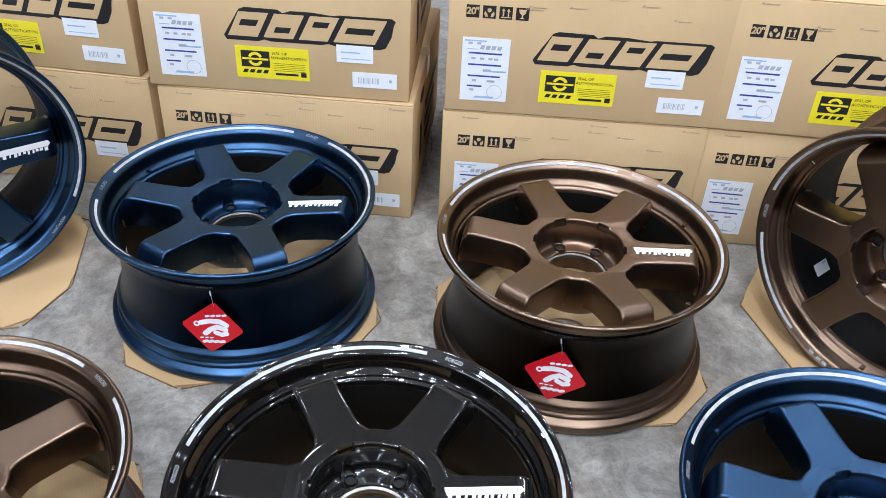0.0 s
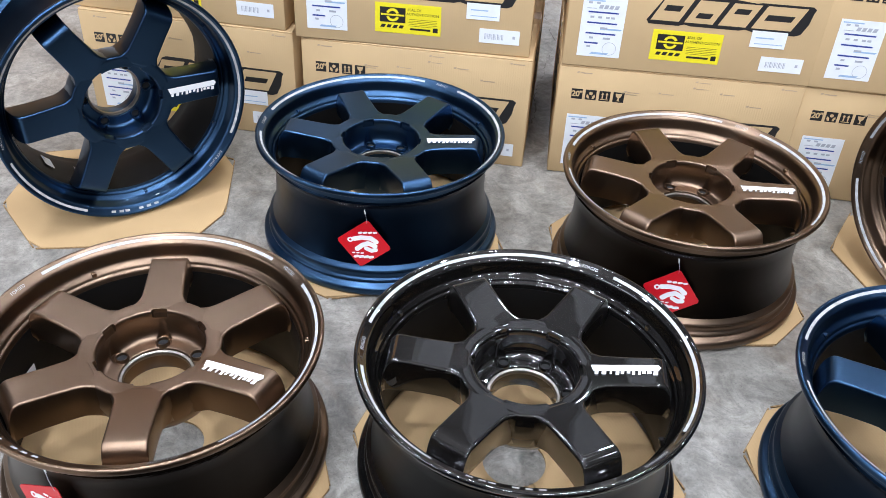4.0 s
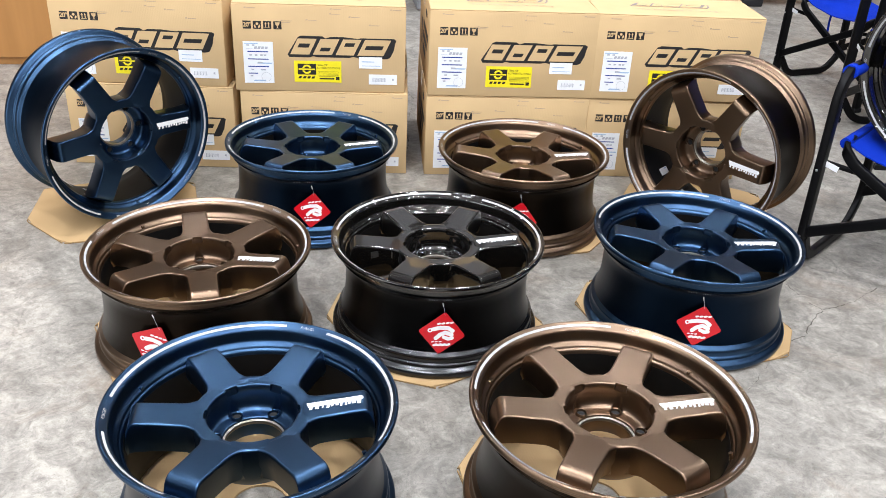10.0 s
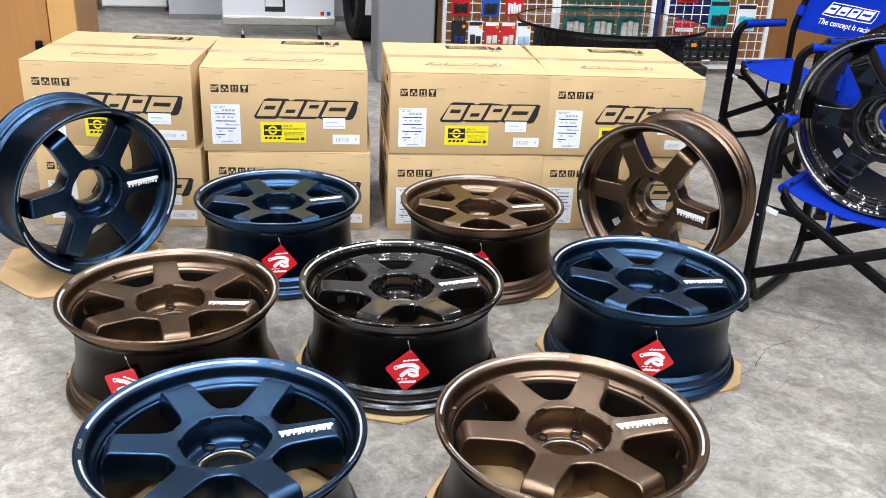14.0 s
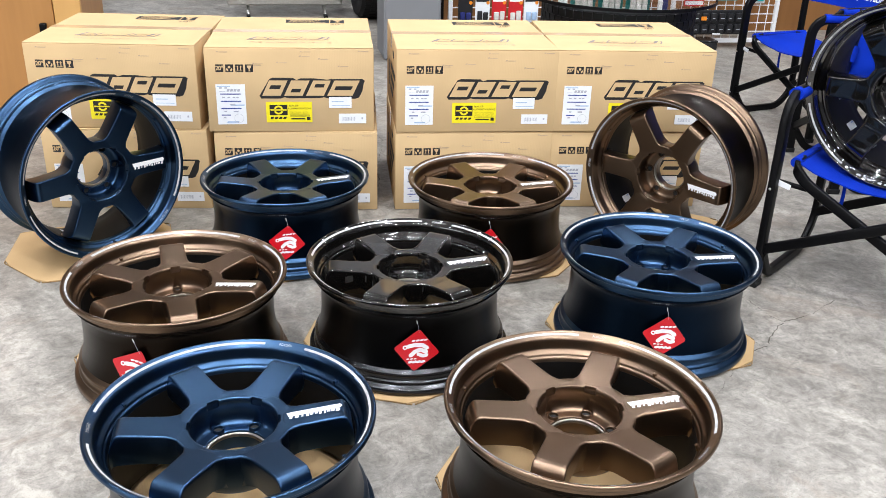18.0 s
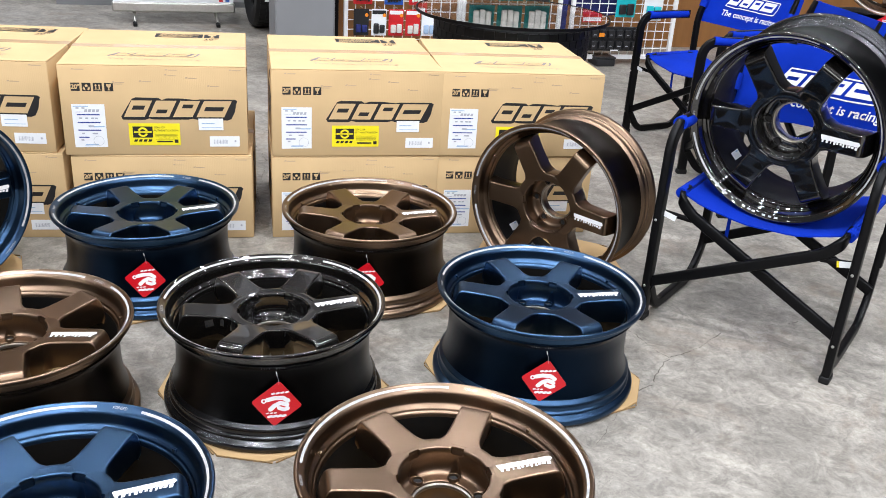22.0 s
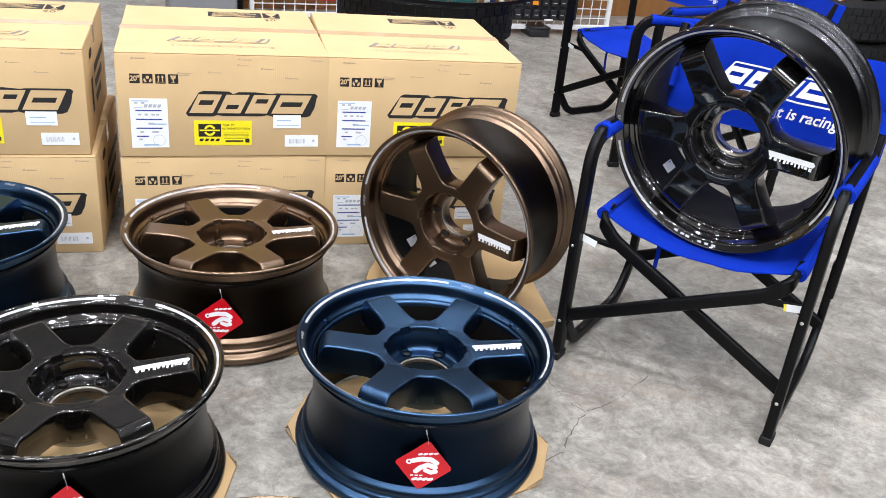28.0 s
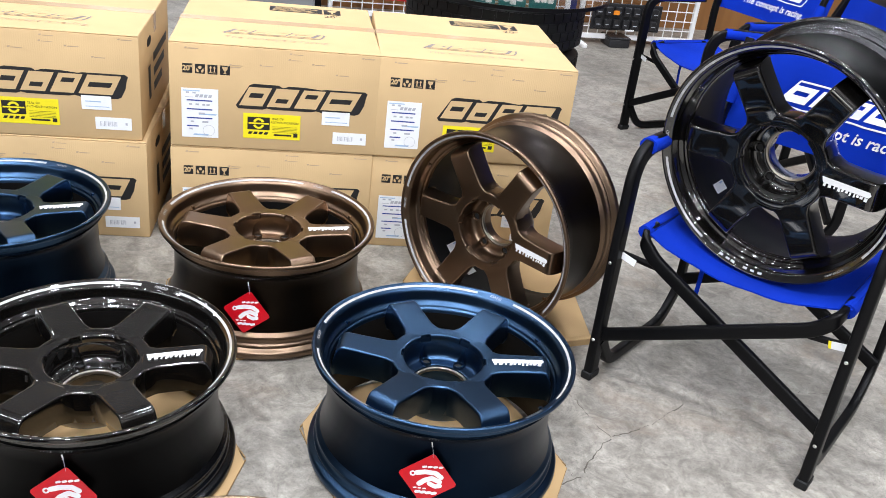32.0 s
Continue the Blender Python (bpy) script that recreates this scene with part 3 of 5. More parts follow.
        rows = [[bm.verts.new((0.2244 * math.cos(radians(a + d)), 0.2244 * math.sin(radians(a + d)), z)) for z in (-0.146, -0.150 + 0.8 * wide)] for d in (-2.6, -1.6)]
        bm.faces.new((rows[0][0], rows[1][0], rows[1][1], rows[0][1]))
        part("sticker_bar", bm, M_RED if a == 196 else M_LABEL_PALE, sticker)
    bm = bmesh.new()
    rnd = random.Random(9)
    for k in range(8):
        a = radians(-100 + 1.3 * k + 2.5 * (k > 3))
        h = rnd.uniform(0.0015, 0.003)
        vs = [bm.verts.new((0.2480 * math.cos(a + d), 0.2480 * math.sin(a + d), -0.0475 + z)) for d, z in ((0, 0), (0.006, 0), (0.006, h), (0, h))]
        bm.faces.new(vs)
    part("stamped_marks", bm, M_LABEL_GREY, w, "small pale stamped marks")["kind"] = "stuff"
    valve = tube([(0.236, 0.0, -0.052), (0.231, 0, -0.040)], 0.0042, 10)
    part("valve_stub", place(valve, pose(0, 0, 0, 0, 0, -30)), paint, w, "", 40)
    for k, a in enumerate((33, 153, 273)):
        nub = box(0.2395, -0.004, -0.047, 0.2470, 0.004, -0.037, 0.001, pose(0, 0, 0, 0, 0, a))
        part("lip_lug", nub, paint, w)
    return w


FACE = 0.2645
GROUP = "wheels on show"
WHEELS = [  # centre, turn, paint
    (-0.562, 0.214, 0, "blue", "satin dark blue six-spoke alloy wheel lying face up on card"),
    (0.114, 0.157, -4, "bronze", "satin bronze six-spoke alloy wheel lying face up on card"),
    (-0.714, 0.845, -21.5, "bronze", "satin bronze six-spoke alloy wheel with a red tag, face up"),
    (-0.119, 0.856, -2.5, "black", "gloss black six-spoke alloy wheel with a red tag, face up"),
    (0.571, 0.824, -16, "blue", "satin dark blue six-spoke alloy wheel with a red tag, face up"),
    (-0.424, 1.548, -4, "blue", "satin dark blue six-spoke alloy wheel lying before the cartons"),
    (0.243, 1.441, -10.5, "bronze", "satin bronze six-spoke alloy wheel lying before the cartons"),
]
STANDING = [  # centre, yaw, pitch, spin, paint
    (-0.971, 1.518, 0.287, 37.3, -1.5, 1, "blue", "satin dark blue alloy wheel standing upright on a card sheet"),
    (0.770, 1.314, 0.2785, -52.6, -1.4, -1, "bronze", "satin bronze alloy wheel standing upright before the cartons"),
    (1.268, 0.902, 0.642, -57.0, -7.5, 1, "black", "gloss black alloy wheel standing on a blue canvas chair"),
]


def upright(x, y, z, yaw, pitch, spin):
    a, p = radians(yaw), radians(pitch)
    n = Vector((math.sin(a) * math.cos(p), -math.cos(a) * math.cos(p), math.sin(p)))
    s = Vector((math.cos(a), math.sin(a), 0))
    u = n.cross(s)
    m = Matrix((s, u, n)).transposed().to_4x4()
    m.translation = (x, y, z)
    return m @ pose(0, 0, 0, 0, 0, spin)


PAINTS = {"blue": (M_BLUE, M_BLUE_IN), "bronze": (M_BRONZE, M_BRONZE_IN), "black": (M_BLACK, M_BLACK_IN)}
masters = {}
spots = [(pose(x, y, FACE, 0, 0, a), kind, label) for x, y, a, kind, label in WHEELS]
spots += [(upright(x, y, z, yaw, pitch, spin), kind, label) for x, y, z, yaw, pitch, spin, kind, label in STANDING]
for m, kind, label in spots:
    if kind in masters:
        copied = tagged(copy_thing(masters[kind], m), label)
        if "blue alloy wheel standing" in label:
            bm = bmesh.new()
            ring(bm, 0, 0, 0.0045, 0.0080, 0, 0, 360, 20)
            part("valve_mark", place(bm, pose(0, 0, 0, 0, 0, -82) @ Matrix.Translation((0.2500, 0, -0.027)) @ pose(0, 0, 0, 0, -90, 0)), M_WHITE, copied, "small white printed ring")
    else:
        masters[kind] = make_wheel(PAINTS[kind][0], PAINTS[kind][1], label, m, GROUP)


# ---------------------------------------------------------------- card sheets under the wheels
def card_pad(x, y, turn, half, cut, hole, label, seed, outline=None):
    rnd = random.Random(seed)
    h, c = half, half - cut
    outline = outline or [(c, -h), (h, -c), (h, c), (c, h), (-c, h), (-h, c), (-h, -c), (-c, -h)]
    outline = [(px + rnd.uniform(-0.008, 0.008), py + rnd.uniform(-0.008, 0.008)) for px, py in outline]
    ob = thing("card_sheet", label, "cardboard sheet", pose(x, y, 0.0005, 0, 0, turn), "card sheets under the wheels")
    bm = bmesh.new()
    n = 32
    dense = []
    for k in range(n):
        a = 2 * math.pi * k / n
        best = None
        for (x0, y0), (x1, y1) in zip(outline, outline[1:] + outline[:1]):
            dx, dy = math.cos(a), math.sin(a)
            det = dx * (y0 - y1) - dy * (x0 - x1)
            if abs(det) < 1e-9:
                continue
            t = (x0 * (y0 - y1) - y0 * (x0 - x1)) / det
            s = (dx * y0 - dy * x0) / det
            if t > 0 and -1e-6 <= s <= 1 + 1e-6:
                best = t if best is None else min(best, t)
        dense.append((best * math.cos(a), best * math.sin(a)))
    for z0, z1, mat_i in ((0.0, 0.005, 0),):
        rows = []
        for z, scale in ((z1, None), (z1, 1), (z0, 1), (z0, None)):
            row = []
            for k in range(n):
                a = 2 * math.pi * k / n
                p = dense[k] if scale else (hole * math.cos(a), hole * math.sin(a))
                row.append(bm.verts.new((p[0], p[1], z)))
            rows.append(row)
        for r0, r1 in zip(rows, rows[1:] + rows[:1]):
            for k in range(n):
                j = (k + 1) % n
                bm.faces.new((r0[k], r0[j], r1[j], r1[k]))
    part("sheet", bm, M_CARD_PAD, ob)
    # ragged fluted edge
    rim_bm = bmesh.new()
    for (x0, y0), (x1, y1) in zip(outline, outline[1:] + outline[:1]):
        length = math.hypot(x1 - x0, y1 - y0)
        a = math.degrees(math.atan2(y1 - y0, x1 - x0))
        add_box(rim_bm, 0.004, -0.0012, 0.0009, length - 0.004, 0.0015, 0.0041, 0, pose(x0, y0, 0, 0, 0, a))
    part("cut_edge", rim_bm, M_CARD_EDGE, ob, "raw fluted edge of the card")
    return ob


for i, (x, y, a, kind, label) in enumerate(WHEELS):
    card_pad(x, y, (12, 8, 20, 24, 14, 16, 4)[i], 0.253, 0.098, 0.055, "plain brown card sheet with cut corners under a wheel", i)
card_pad(-1.07, 1.60, 0, 0.3, 0.1, 0.03, "plain brown card sheet under the standing blue wheel", 20,
         [(-0.26, -0.07), (-0.115, -0.235), (0.22, -0.18), (0.265, -0.05), (0.235, 0.205), (0.07, 0.26), (-0.25, 0.18)])
card_pad(0.90, 1.45, 0, 0.3, 0.1, 0.03, "plain brown card sheet under the standing bronze wheel", 21,
         [(0.01, -0.255), (0.205, -0.215), (0.25, 0.02), (0.27, 0.14), (0.10, 0.29), (-0.15, 0.28), (-0.26, 0.12), (-0.20, -0.13)])
fold = thing("card_flap", "folded strip of brown card lying beside the sheet", "cardboard strip", pose(1.005, 1.207, 0.0005, 0, 0, 8))
part("strip", box(-0.09, -0.012, 0.0, 0.09, 0.004, 0.026, 0.002, pose(0, 0, 0, 14, 0, 0)), M_CARD_PAD, fold)


# ---------------------------------------------------------------- red tags
def ribbon(bm, points, half, n=6):
    """A flat band with rounded ends along a line of points."""
    for (x0, y0), (x1, y1) in zip(points, points[1:]):
        d = math.hypot(x1 - x0, y1 - y0)
        px, py = -(y1 - y0) / d * half, (x1 - x0) / d * half
        poly(bm, [(x0 - px, y0 - py), (x1 - px, y1 - py), (x1 + px, y1 + py), (x0 + px, y0 + py)], 1.2e-5 * len(bm.faces))
    for x, y in points:
        disc(bm, x, y, half, 1.2e-5 * len(bm.faces), 2 * n)


def tag_emblem():
    """White plain shapes on the tag: three bold bent bands beside a small ring, a row of small blobs over it and bars under it."""
    bm = bmesh.new()
    ribbon(bm, [(-0.017, 0.0095), (-0.004, 0.0125), (0.012, 0.0120), (0.021, 0.0055)], 0.0044)
    ribbon(bm, [(0.019, -0.0030), (0.007, 0.0020), (-0.004, -0.0030), (-0.012, -0.0105)], 0.0044)
    ribbon(bm, [(0.004, -0.0085), (0.013, -0.0125), (0.020, -0.0105)], 0.0040)
    ring(bm, -0.0235, 0.0075, 0.0022, 0.0050, 0, 0, 360, 16)
    for k in range(4):
        ribbon(bm, [(-0.008 + 0.0085 * k, 0.0215 + 0.0006 * k), (-0.004 + 0.0085 * k, 0.0225 + 0.0006 * k)], 0.0020, 4)
    for k in range(3):
        ribbon(bm, [(-0.020 + 0.0075 * k, -0.0185), (-0.0165 + 0.0075 * k, -0.0180)], 0.0013, 3)
    for k in range(4):
        ribbon(bm, [(-0.016 + 0.0085 * k, -0.0260), (-0.0105 + 0.0085 * k, -0.0245)], 0.0026, 4)
    return bm


def red_tag(x, y, z, facing, tilt, spin, top=None, label="square red card tag hanging on a thin cord"):
    """Its centre, the way that it faces (degrees, 0 is -y), how far it leans back, and its turn."""
    a = radians(facing)
    n = Vector((math.sin(a) * math.cos(radians(tilt)), -math.cos(a) * math.cos(radians(tilt)), math.sin(radians(tilt))))
    s = Vector((math.cos(a), math.sin(a), 0))
    m = Matrix((s, n.cross(s), n)).transposed().to_4x4()
    m.translation = (x, y, z)
    t = thing("hang_tag", label, "tag", m, "red tags")
    h, r = 0.0405, 0.006
    outline = []
    for cx, cy, a0 in ((h - r, h - r, 0), (-h + r, h - r, 90), (-h + r, -h + r, 180), (h - r, -h + r, 270)):
        outline += [(cx + r * math.cos(radians(a0 + d)), cy + r * math.sin(radians(a0 + d))) for d in (0, 30, 60, 90)]
    bm = bmesh.new()
    slab(bm, outline, -0.0006, 0.0006)
    part("card", place(bm, pose(0, 0, 0, 0, 0, spin)), M_RED, t, "glossy red printed card")
    part("emblem", place(tag_emblem(), pose(0, 0, 0.0010, 0, 0, spin - 37) @ Matrix.Diagonal((1.2, 1.2, 1.0, 1.0))), M_WHITE, t, "white printed emblem")["kind"] = "stuff"
    if top is not None:
        inv = m.inverted()
        p = inv @ Vector(top)
        e = pose(0, 0, 0, 0, 0, spin) @ Vector((h - 0.006, h - 0.006, 0.0012)) if spin >= 0 else Vector((0, h, 0))
        part("cord", tube([e, (e + p) / 2 + Vector((0.001, 0.0, 0.002)), p], 0.0004, 5), M_LABEL_GREY, t, "thin clear cord")
        part("cord_end", tube([p, p + (e - p).normalized() * 0.009], 0.0013, 6), M_STRING, t, "short white plastic end of the cord")
    return t


for (wx, wy), ang in (((-0.424, 1.548), -92), ((0.243, 1.441), -104), ((-0.119, 0.856), -95), ((0.571, 0.824), -107), ((-0.714, 0.845), -111)):
    c, s = math.cos(radians(ang)), math.sin(radians(ang))
    red_tag(wx + 0.2505 * c, wy + 0.2505 * s, 0.128, ang + 90, 5, 38 if ang != -111 else 22, (wx + 0.2395 * c, wy + 0.2395 * s, 0.205))
red_tag(-0.93, 1.325, 0.0085, 20, 88, 30, None, "square red card tag lying on the card sheet")


# ---------------------------------------------------------------- cartons
CW, CD, CH = 0.586, 0.590, 0.303


def glyph(kind):
    bm = bmesh.new()
    if kind == "care":
        disc(bm, 0, 0.004, 0.0045, 0, 12)
        poly(bm, [(-0.009, 0.002), (-0.004, -0.004), (-0.003, -0.010), (-0.008, -0.010), (-0.011, -0.004)])
        poly(bm, [(0.009, 0.002), (0.011, -0.004), (0.008, -0.010), (0.003, -0.010), (0.004, -0.004)])
    elif kind == "up":
        for x in (-0.0052, 0.0052):
            poly(bm, [(x - 0.0015, -0.007), (x + 0.0015, -0.007), (x + 0.0015, 0.004), (x + 0.004, 0.004), (x, 0.010), (x - 0.004, 0.004), (x - 0.0015, 0.004)])
        rect(bm, -0.010, -0.010, 0.010, -0.0082)
    elif kind == "glass":
        poly(bm, [(-0.008, 0.010), (-0.006, 0.002), (-0.0015, -0.002), (-0.0015, -0.008), (-0.006, -0.010), (0.006, -0.010), (0.0015, -0.008), (0.0015, -0.002), (0.006, 0.002), (0.008, 0.010)])
    return bm


def emblem_back(scale=1.0):
    """The printed trade mark's dark shape: a long slanted block with stepped ends."""
    pts = [(-0.178, -0.024), (-0.172, -0.032), (-0.106, -0.032), (-0.094, -0.028), (-0.080, -0.031), (0.026, -0.031), (0.040, -0.028), (0.060, -0.033), (0.148, -0.033), (0.160, -0.029),
           (0.172, -0.007), (0.176, 0.014), (0.180, 0.023), (0.172, 0.028), (0.064, 0.028), (0.052, 0.026), (0.008, 0.030), (-0.036, 0.030), (-0.052, 0.025), (-0.062, 0.031), (-0.130, 0.032), (-0.142, 0.028)]
    bm = bmesh.new()
    poly(bm, [(x * scale, y * scale) for x, y in pts])
    return bm


def emblem_bars(scale=1.0):
    """The lighter slanted blocks inside the trade mark: four plain blocks with closed slots, no letters."""
    bm = bmesh.new()
    s = 0.55
    a, b = -0.0235, 0.0235

    def block(x0, x1, s0, s1, low, high):
        for p, q, u, v in ((x0, x1, a, low), (x0, x1, high, b), (x0, s0, low, high), (s1, x1, low, high)):
            rect(bm, (p + s * u) * scale, u * scale, (q + s * u) * scale, v * scale, 0, s * (v - u) * scale)

    block(-0.156, -0.094, -0.143, -0.107, -0.0030, 0.0090)
    block(-0.082, -0.020, -0.066, -0.034, -0.0130, -0.0020)
    block(-0.008, 0.052, 0.006, 0.038, 0.0020, 0.0130)
    block(0.064, 0.150, 0.078, 0.136, -0.0060, 0.0060)
    return bm


def make_carton():
    w2 = CW / 2
    c = thing("carton", "x", "cardboard box")
    bm = bmesh.new()
    add_box(bm, -w2, 0, 0, w2, CD, CH - 0.004, 0.004, None, 2)
    part("body", bm, M_CARD, c, "", 40)
    for y0, y1 in ((0.0015, CD / 2 - 0.0008), (CD / 2 + 0.0008, CD - 0.0015)):
        part("top_flap", box(-w2 + 0.001, y0, CH - 0.0045, w2 - 0.001, y1, CH, 0.0016), M_CARD, c)
    part("tape", box(-w2 - 0.0006, CD / 2 - 0.025, CH - 0.001, w2 + 0.0006, CD / 2 + 0.025, CH + 0.0006), M_TAPE, c, "clear brown packing tape along the seam")
    for sx in (-1, 1):
        x = sx * (w2 + 0.0004)
        part("tape_end", box(x - 0.0006, CD / 2 - 0.025, CH - 0.055, x + 0.0006, CD / 2 + 0.025, CH), M_TAPE, c, "folded end of the tape")

    def front(bm, x, z, proud=0.0006):
        return place(bm, Matrix.Translation((x, -proud, z)) @ pose(0, 0, 0, 90, 0, 0))

    def top(bm, x, y, proud=0.0006):
        return place(bm, Matrix.Translation((x, y, CH + proud)))

    # printing on the front
    tall = Matrix.Diagonal((1.04, 1.17, 1.0, 1.0))
    part("printed_mark", front(place(emblem_back(), tall), 0.074, 0.159), M_INK, c, "black printed trade mark")
    part("mark_inlay", front(place(emblem_bars(), tall), 0.074, 0.159, 0.0012), M_CARD, c, "bare card bars in the printed mark")["kind"] = "stuff"
    for k, kind in enumerate(("size", "care", "up", "glass")):
        x = -0.243 + 0.0340 * k
        sq = bmesh.new()
        rect(sq, -0.0135, -0.0135, 0.0135, 0.0135)
        ob = part("care_symbol", front(sq, x, 0.229), M_INK, c, "black printed handling symbol")
        g = lettering('20"', 0.021, 0, 0.9, 0.0006) if kind == "size" else glyph(kind)
        part("symbol_shape", front(g, x, 0.229, 0.0011), M_CARD, ob)
    rnd = random.Random(11)
    bm = bmesh.new()
    for k in range(9):
        x, z = rnd.uniform(-0.25, 0.26), rnd.uniform(0.03, 0.29)
        if x > -0.12 and 0.02 < z < 0.20 or x < -0.12 and 0.01 < z < 0.25:
            z = rnd.uniform(0.23, 0.292)
            x = rnd.uniform(-0.12, 0.26)
        a = rnd.uniform(-0.001, 0.001)
        rect(bm, x - 0.014, z - 0.0012, x + 0.014, z + 0.0008 + a, 0, 0.003)
        rect(bm, x - 0.022, z - 0.001, x - 0.016, z + 0.0035, 0, 0.002)
    part("faint_print", front(bm, 0, 0), M_GREY_INK, c, "small faded grey slanted marks")["kind"] = "stuff"
    # white label
    lab = bmesh.new()
    slab(lab, [(-0.0505, -0.0725), (0.0505, -0.0715), (0.0505, 0.0725), (-0.0505, 0.0725)], 0, 0.0005)
    lx, lz = -0.210, 0.100
    label_ob = part("paper_label", front(lab, lx, lz), M_PAPER, c, "white paper label with blue rules")
    bm = bmesh.new()
    for z, x1 in ((0.038, 0.034), (0.012, 0.034), (-0.014, 0.034), (-0.038, -0.004)):
        rect(bm, -0.036, z - 0.0018, x1, z + 0.0018)
    part("label_ruling", front(bm, lx, lz, 0.0016), M_LABEL_BLUE, label_ob)["kind"] = "stuff"
    bm = bmesh.new()
    for k in range(4):
        rect(bm, -0.014 + 0.012 * k, 0.047, -0.005 + 0.012 * k, 0.056, 0, 0.003)
    rect(bm, -0.040, 0.046, -0.018, 0.0475)
    part("label_heading", front(bm, lx, lz, 0.0016), M_LABEL_GREY, label_ob)["kind"] = "stuff"
    bm = bmesh.new()
    for z, xs in ((0.026, (-0.030, -0.012, 0.006, 0.018)), (0.0, (-0.004, 0.004)), (-0.025, (-0.026, 0.006, 0.014)), (-0.047, (-0.030,)), (0.060, (-0.038, -0.020))):
        for x in xs:
            rect(bm, x, z - 0.0025, x + 0.009, z + 0.0025)
    ring(bm, 0.024, -0.050, 0.0155, 0.0165, 0, 0, 360, 24)
    part("label_print", front(bm, lx, lz, 0.0016), M_LABEL_GREY, label_ob)["kind"] = "stuff"
    bm = bmesh.new()
    rect(bm, -0.046, 0.064, 0.0, 0.067)
    rect(bm, -0.004, -0.004, 0.044, 0.0, 0, 0.004)
    rect(bm, -0.020, -0.066, 0.020, -0.061, 0, 0.004)
    part("label_tint", front(bm, lx, lz, 0.0014), M_LABEL_PALE, label_ob)["kind"] = "stuff"
    # yellow seal
    yel = bmesh.new()
    slab(yel, [(-0.081, -0.0375), (0.081, -0.0375), (0.081, 0.0375), (-0.081, 0.0375)], 0, 0.0004)
    yx, yz = -0.009, 0.072
    seal = part("yellow_sticker", front(yel, yx, yz), M_YELLOW, c, "yellow seal sticker with black print")
    bm = bmesh.new()
    rect(bm, -0.069, -0.011, -0.006, 0.027)
    rect(bm, 0.006, -0.027, 0.056, -0.022)
    rect(bm, 0.062, -0.029, 0.074, -0.018)
    for k in range(4):
        rect(bm, -0.068 + 0.015 * k, -0.025, -0.058 + 0.015 * k, -0.017, 0, 0.004)
    for k in range(5):
        rect(bm, 0.002, 0.0 - 0.0042 * k, 0.072, 0.0008 - 0.0042 * k)
    part("sticker_print", front(bm, yx, yz, 0.0014), M_INK, seal)["kind"] = "stuff"
    bm = bmesh.new()
    ring(bm, -0.0375, 0.008, 0.010, 0.0165, 0, 20, 160, 12)
    ring(bm, -0.0375, 0.008, 0.010, 0.0165, 0, 200, 340, 12)
    rect(bm, -0.066, 0.006, -0.009, 0.0105)
    part("sticker_ring", front(bm, yx, yz, 0.0019), M_YELLOW, seal)
    for k, text in enumerate(("SEAL OF", "AUTHENTICATION")):
        bm = lettering(text, 0.0092)
        place(bm, Matrix.Translation((0.016 if k == 0 else 0.036, 0.0235 - 0.0105 * k, 0)))
        part("sticker_lettering", front(bm, yx, yz, 0.0014), M_INK, seal)["kind"] = "stuff"
    # two small stickers
    for x, z, w, h in ((0.173, 0.107, 0.040, 0.020), (0.216, 0.048, 0.049, 0.018)):
        bm = bmesh.new()
        slab(bm, [(-w, -h), (w, -h), (w, h), (-w, h)], 0, 0.0004)
        ob = part("small_sticker", front(bm, x, z, 0.0014), M_PAPER, c, "small white sticker")
        bm = bmesh.new()
        if h < 0.0185:
            for k in range(14):
                rect(bm, -0.036 + 0.0034 * k, -0.008, -0.036 + 0.0034 * k + (0.001, 0.0022)[k % 3 == 0], 0.006)
            rect(bm, 0.032, -0.003, 0.038, 0.004)
        else:
            rect(bm, -0.030, 0.002, 0.012, 0.005)
            rect(bm, -0.030, -0.012, 0.034, -0.010)
        part("sticker_print", front(bm, x, z, 0.0022), M_LABEL_PALE if h > 0.0185 else M_LABEL_GREY, ob)["kind"] = "stuff"
    # printing on the top
    part("top_mark", top(place(emblem_back(0.80), tall), -0.01, 0.155), M_DULL_INK, c, "grey outlined printed mark")
    part("top_mark_inside", top(place(emblem_back(0.765), tall), -0.01, 0.155, 0.0010), M_CARD, c)
    part("top_mark_shape", top(place(emblem_bars(0.80), tall), -0.01, 0.155, 0.0014), M_DULL_INK, c)["kind"] = "stuff"
    part("top_mark_inlay", top(place(emblem_bars(0.72), tall), -0.01, 0.155, 0.0018), M_CARD, c)["kind"] = "stuff"
    part("top_lettering", top(lettering("The concept is racing.", 0.034, 0.1), 0.0, 0.085), M_GREY_INK, c, "grey printed lettering")
    bm = bmesh.new()
    rect(bm, -0.115, -0.035, 0.055, 0.035)
    rect(bm, 0.060, -0.035, 0.115, 0.035)
    pr = part("top_print", top(bm, 0.08, 0.50), M_INK, c, "dark printed panel")
    bm = bmesh.new()
    for k in range(5):
        rect(bm, -0.105 + 0.002 * k, -0.026 + 0.012 * k, 0.04 - 0.02 * (k % 3), -0.021 + 0.012 * k)
    poly(bm, [(0.070, 0.026), (0.078, 0.004), (0.085, -0.002), (0.085, -0.018), (0.076, -0.026), (0.100, -0.026), (0.091, -0.018), (0.091, -0.002), (0.098, 0.004), (0.106, 0.026)])
    part("panel_inlay", top(bm, 0.08, 0.50, 0.0011), M_CARD, pr)
    part("top_size", top(lettering('20"', 0.04), 0.165, 0.435), M_INK, c)
    # printing on the side
    bm = bmesh.new()
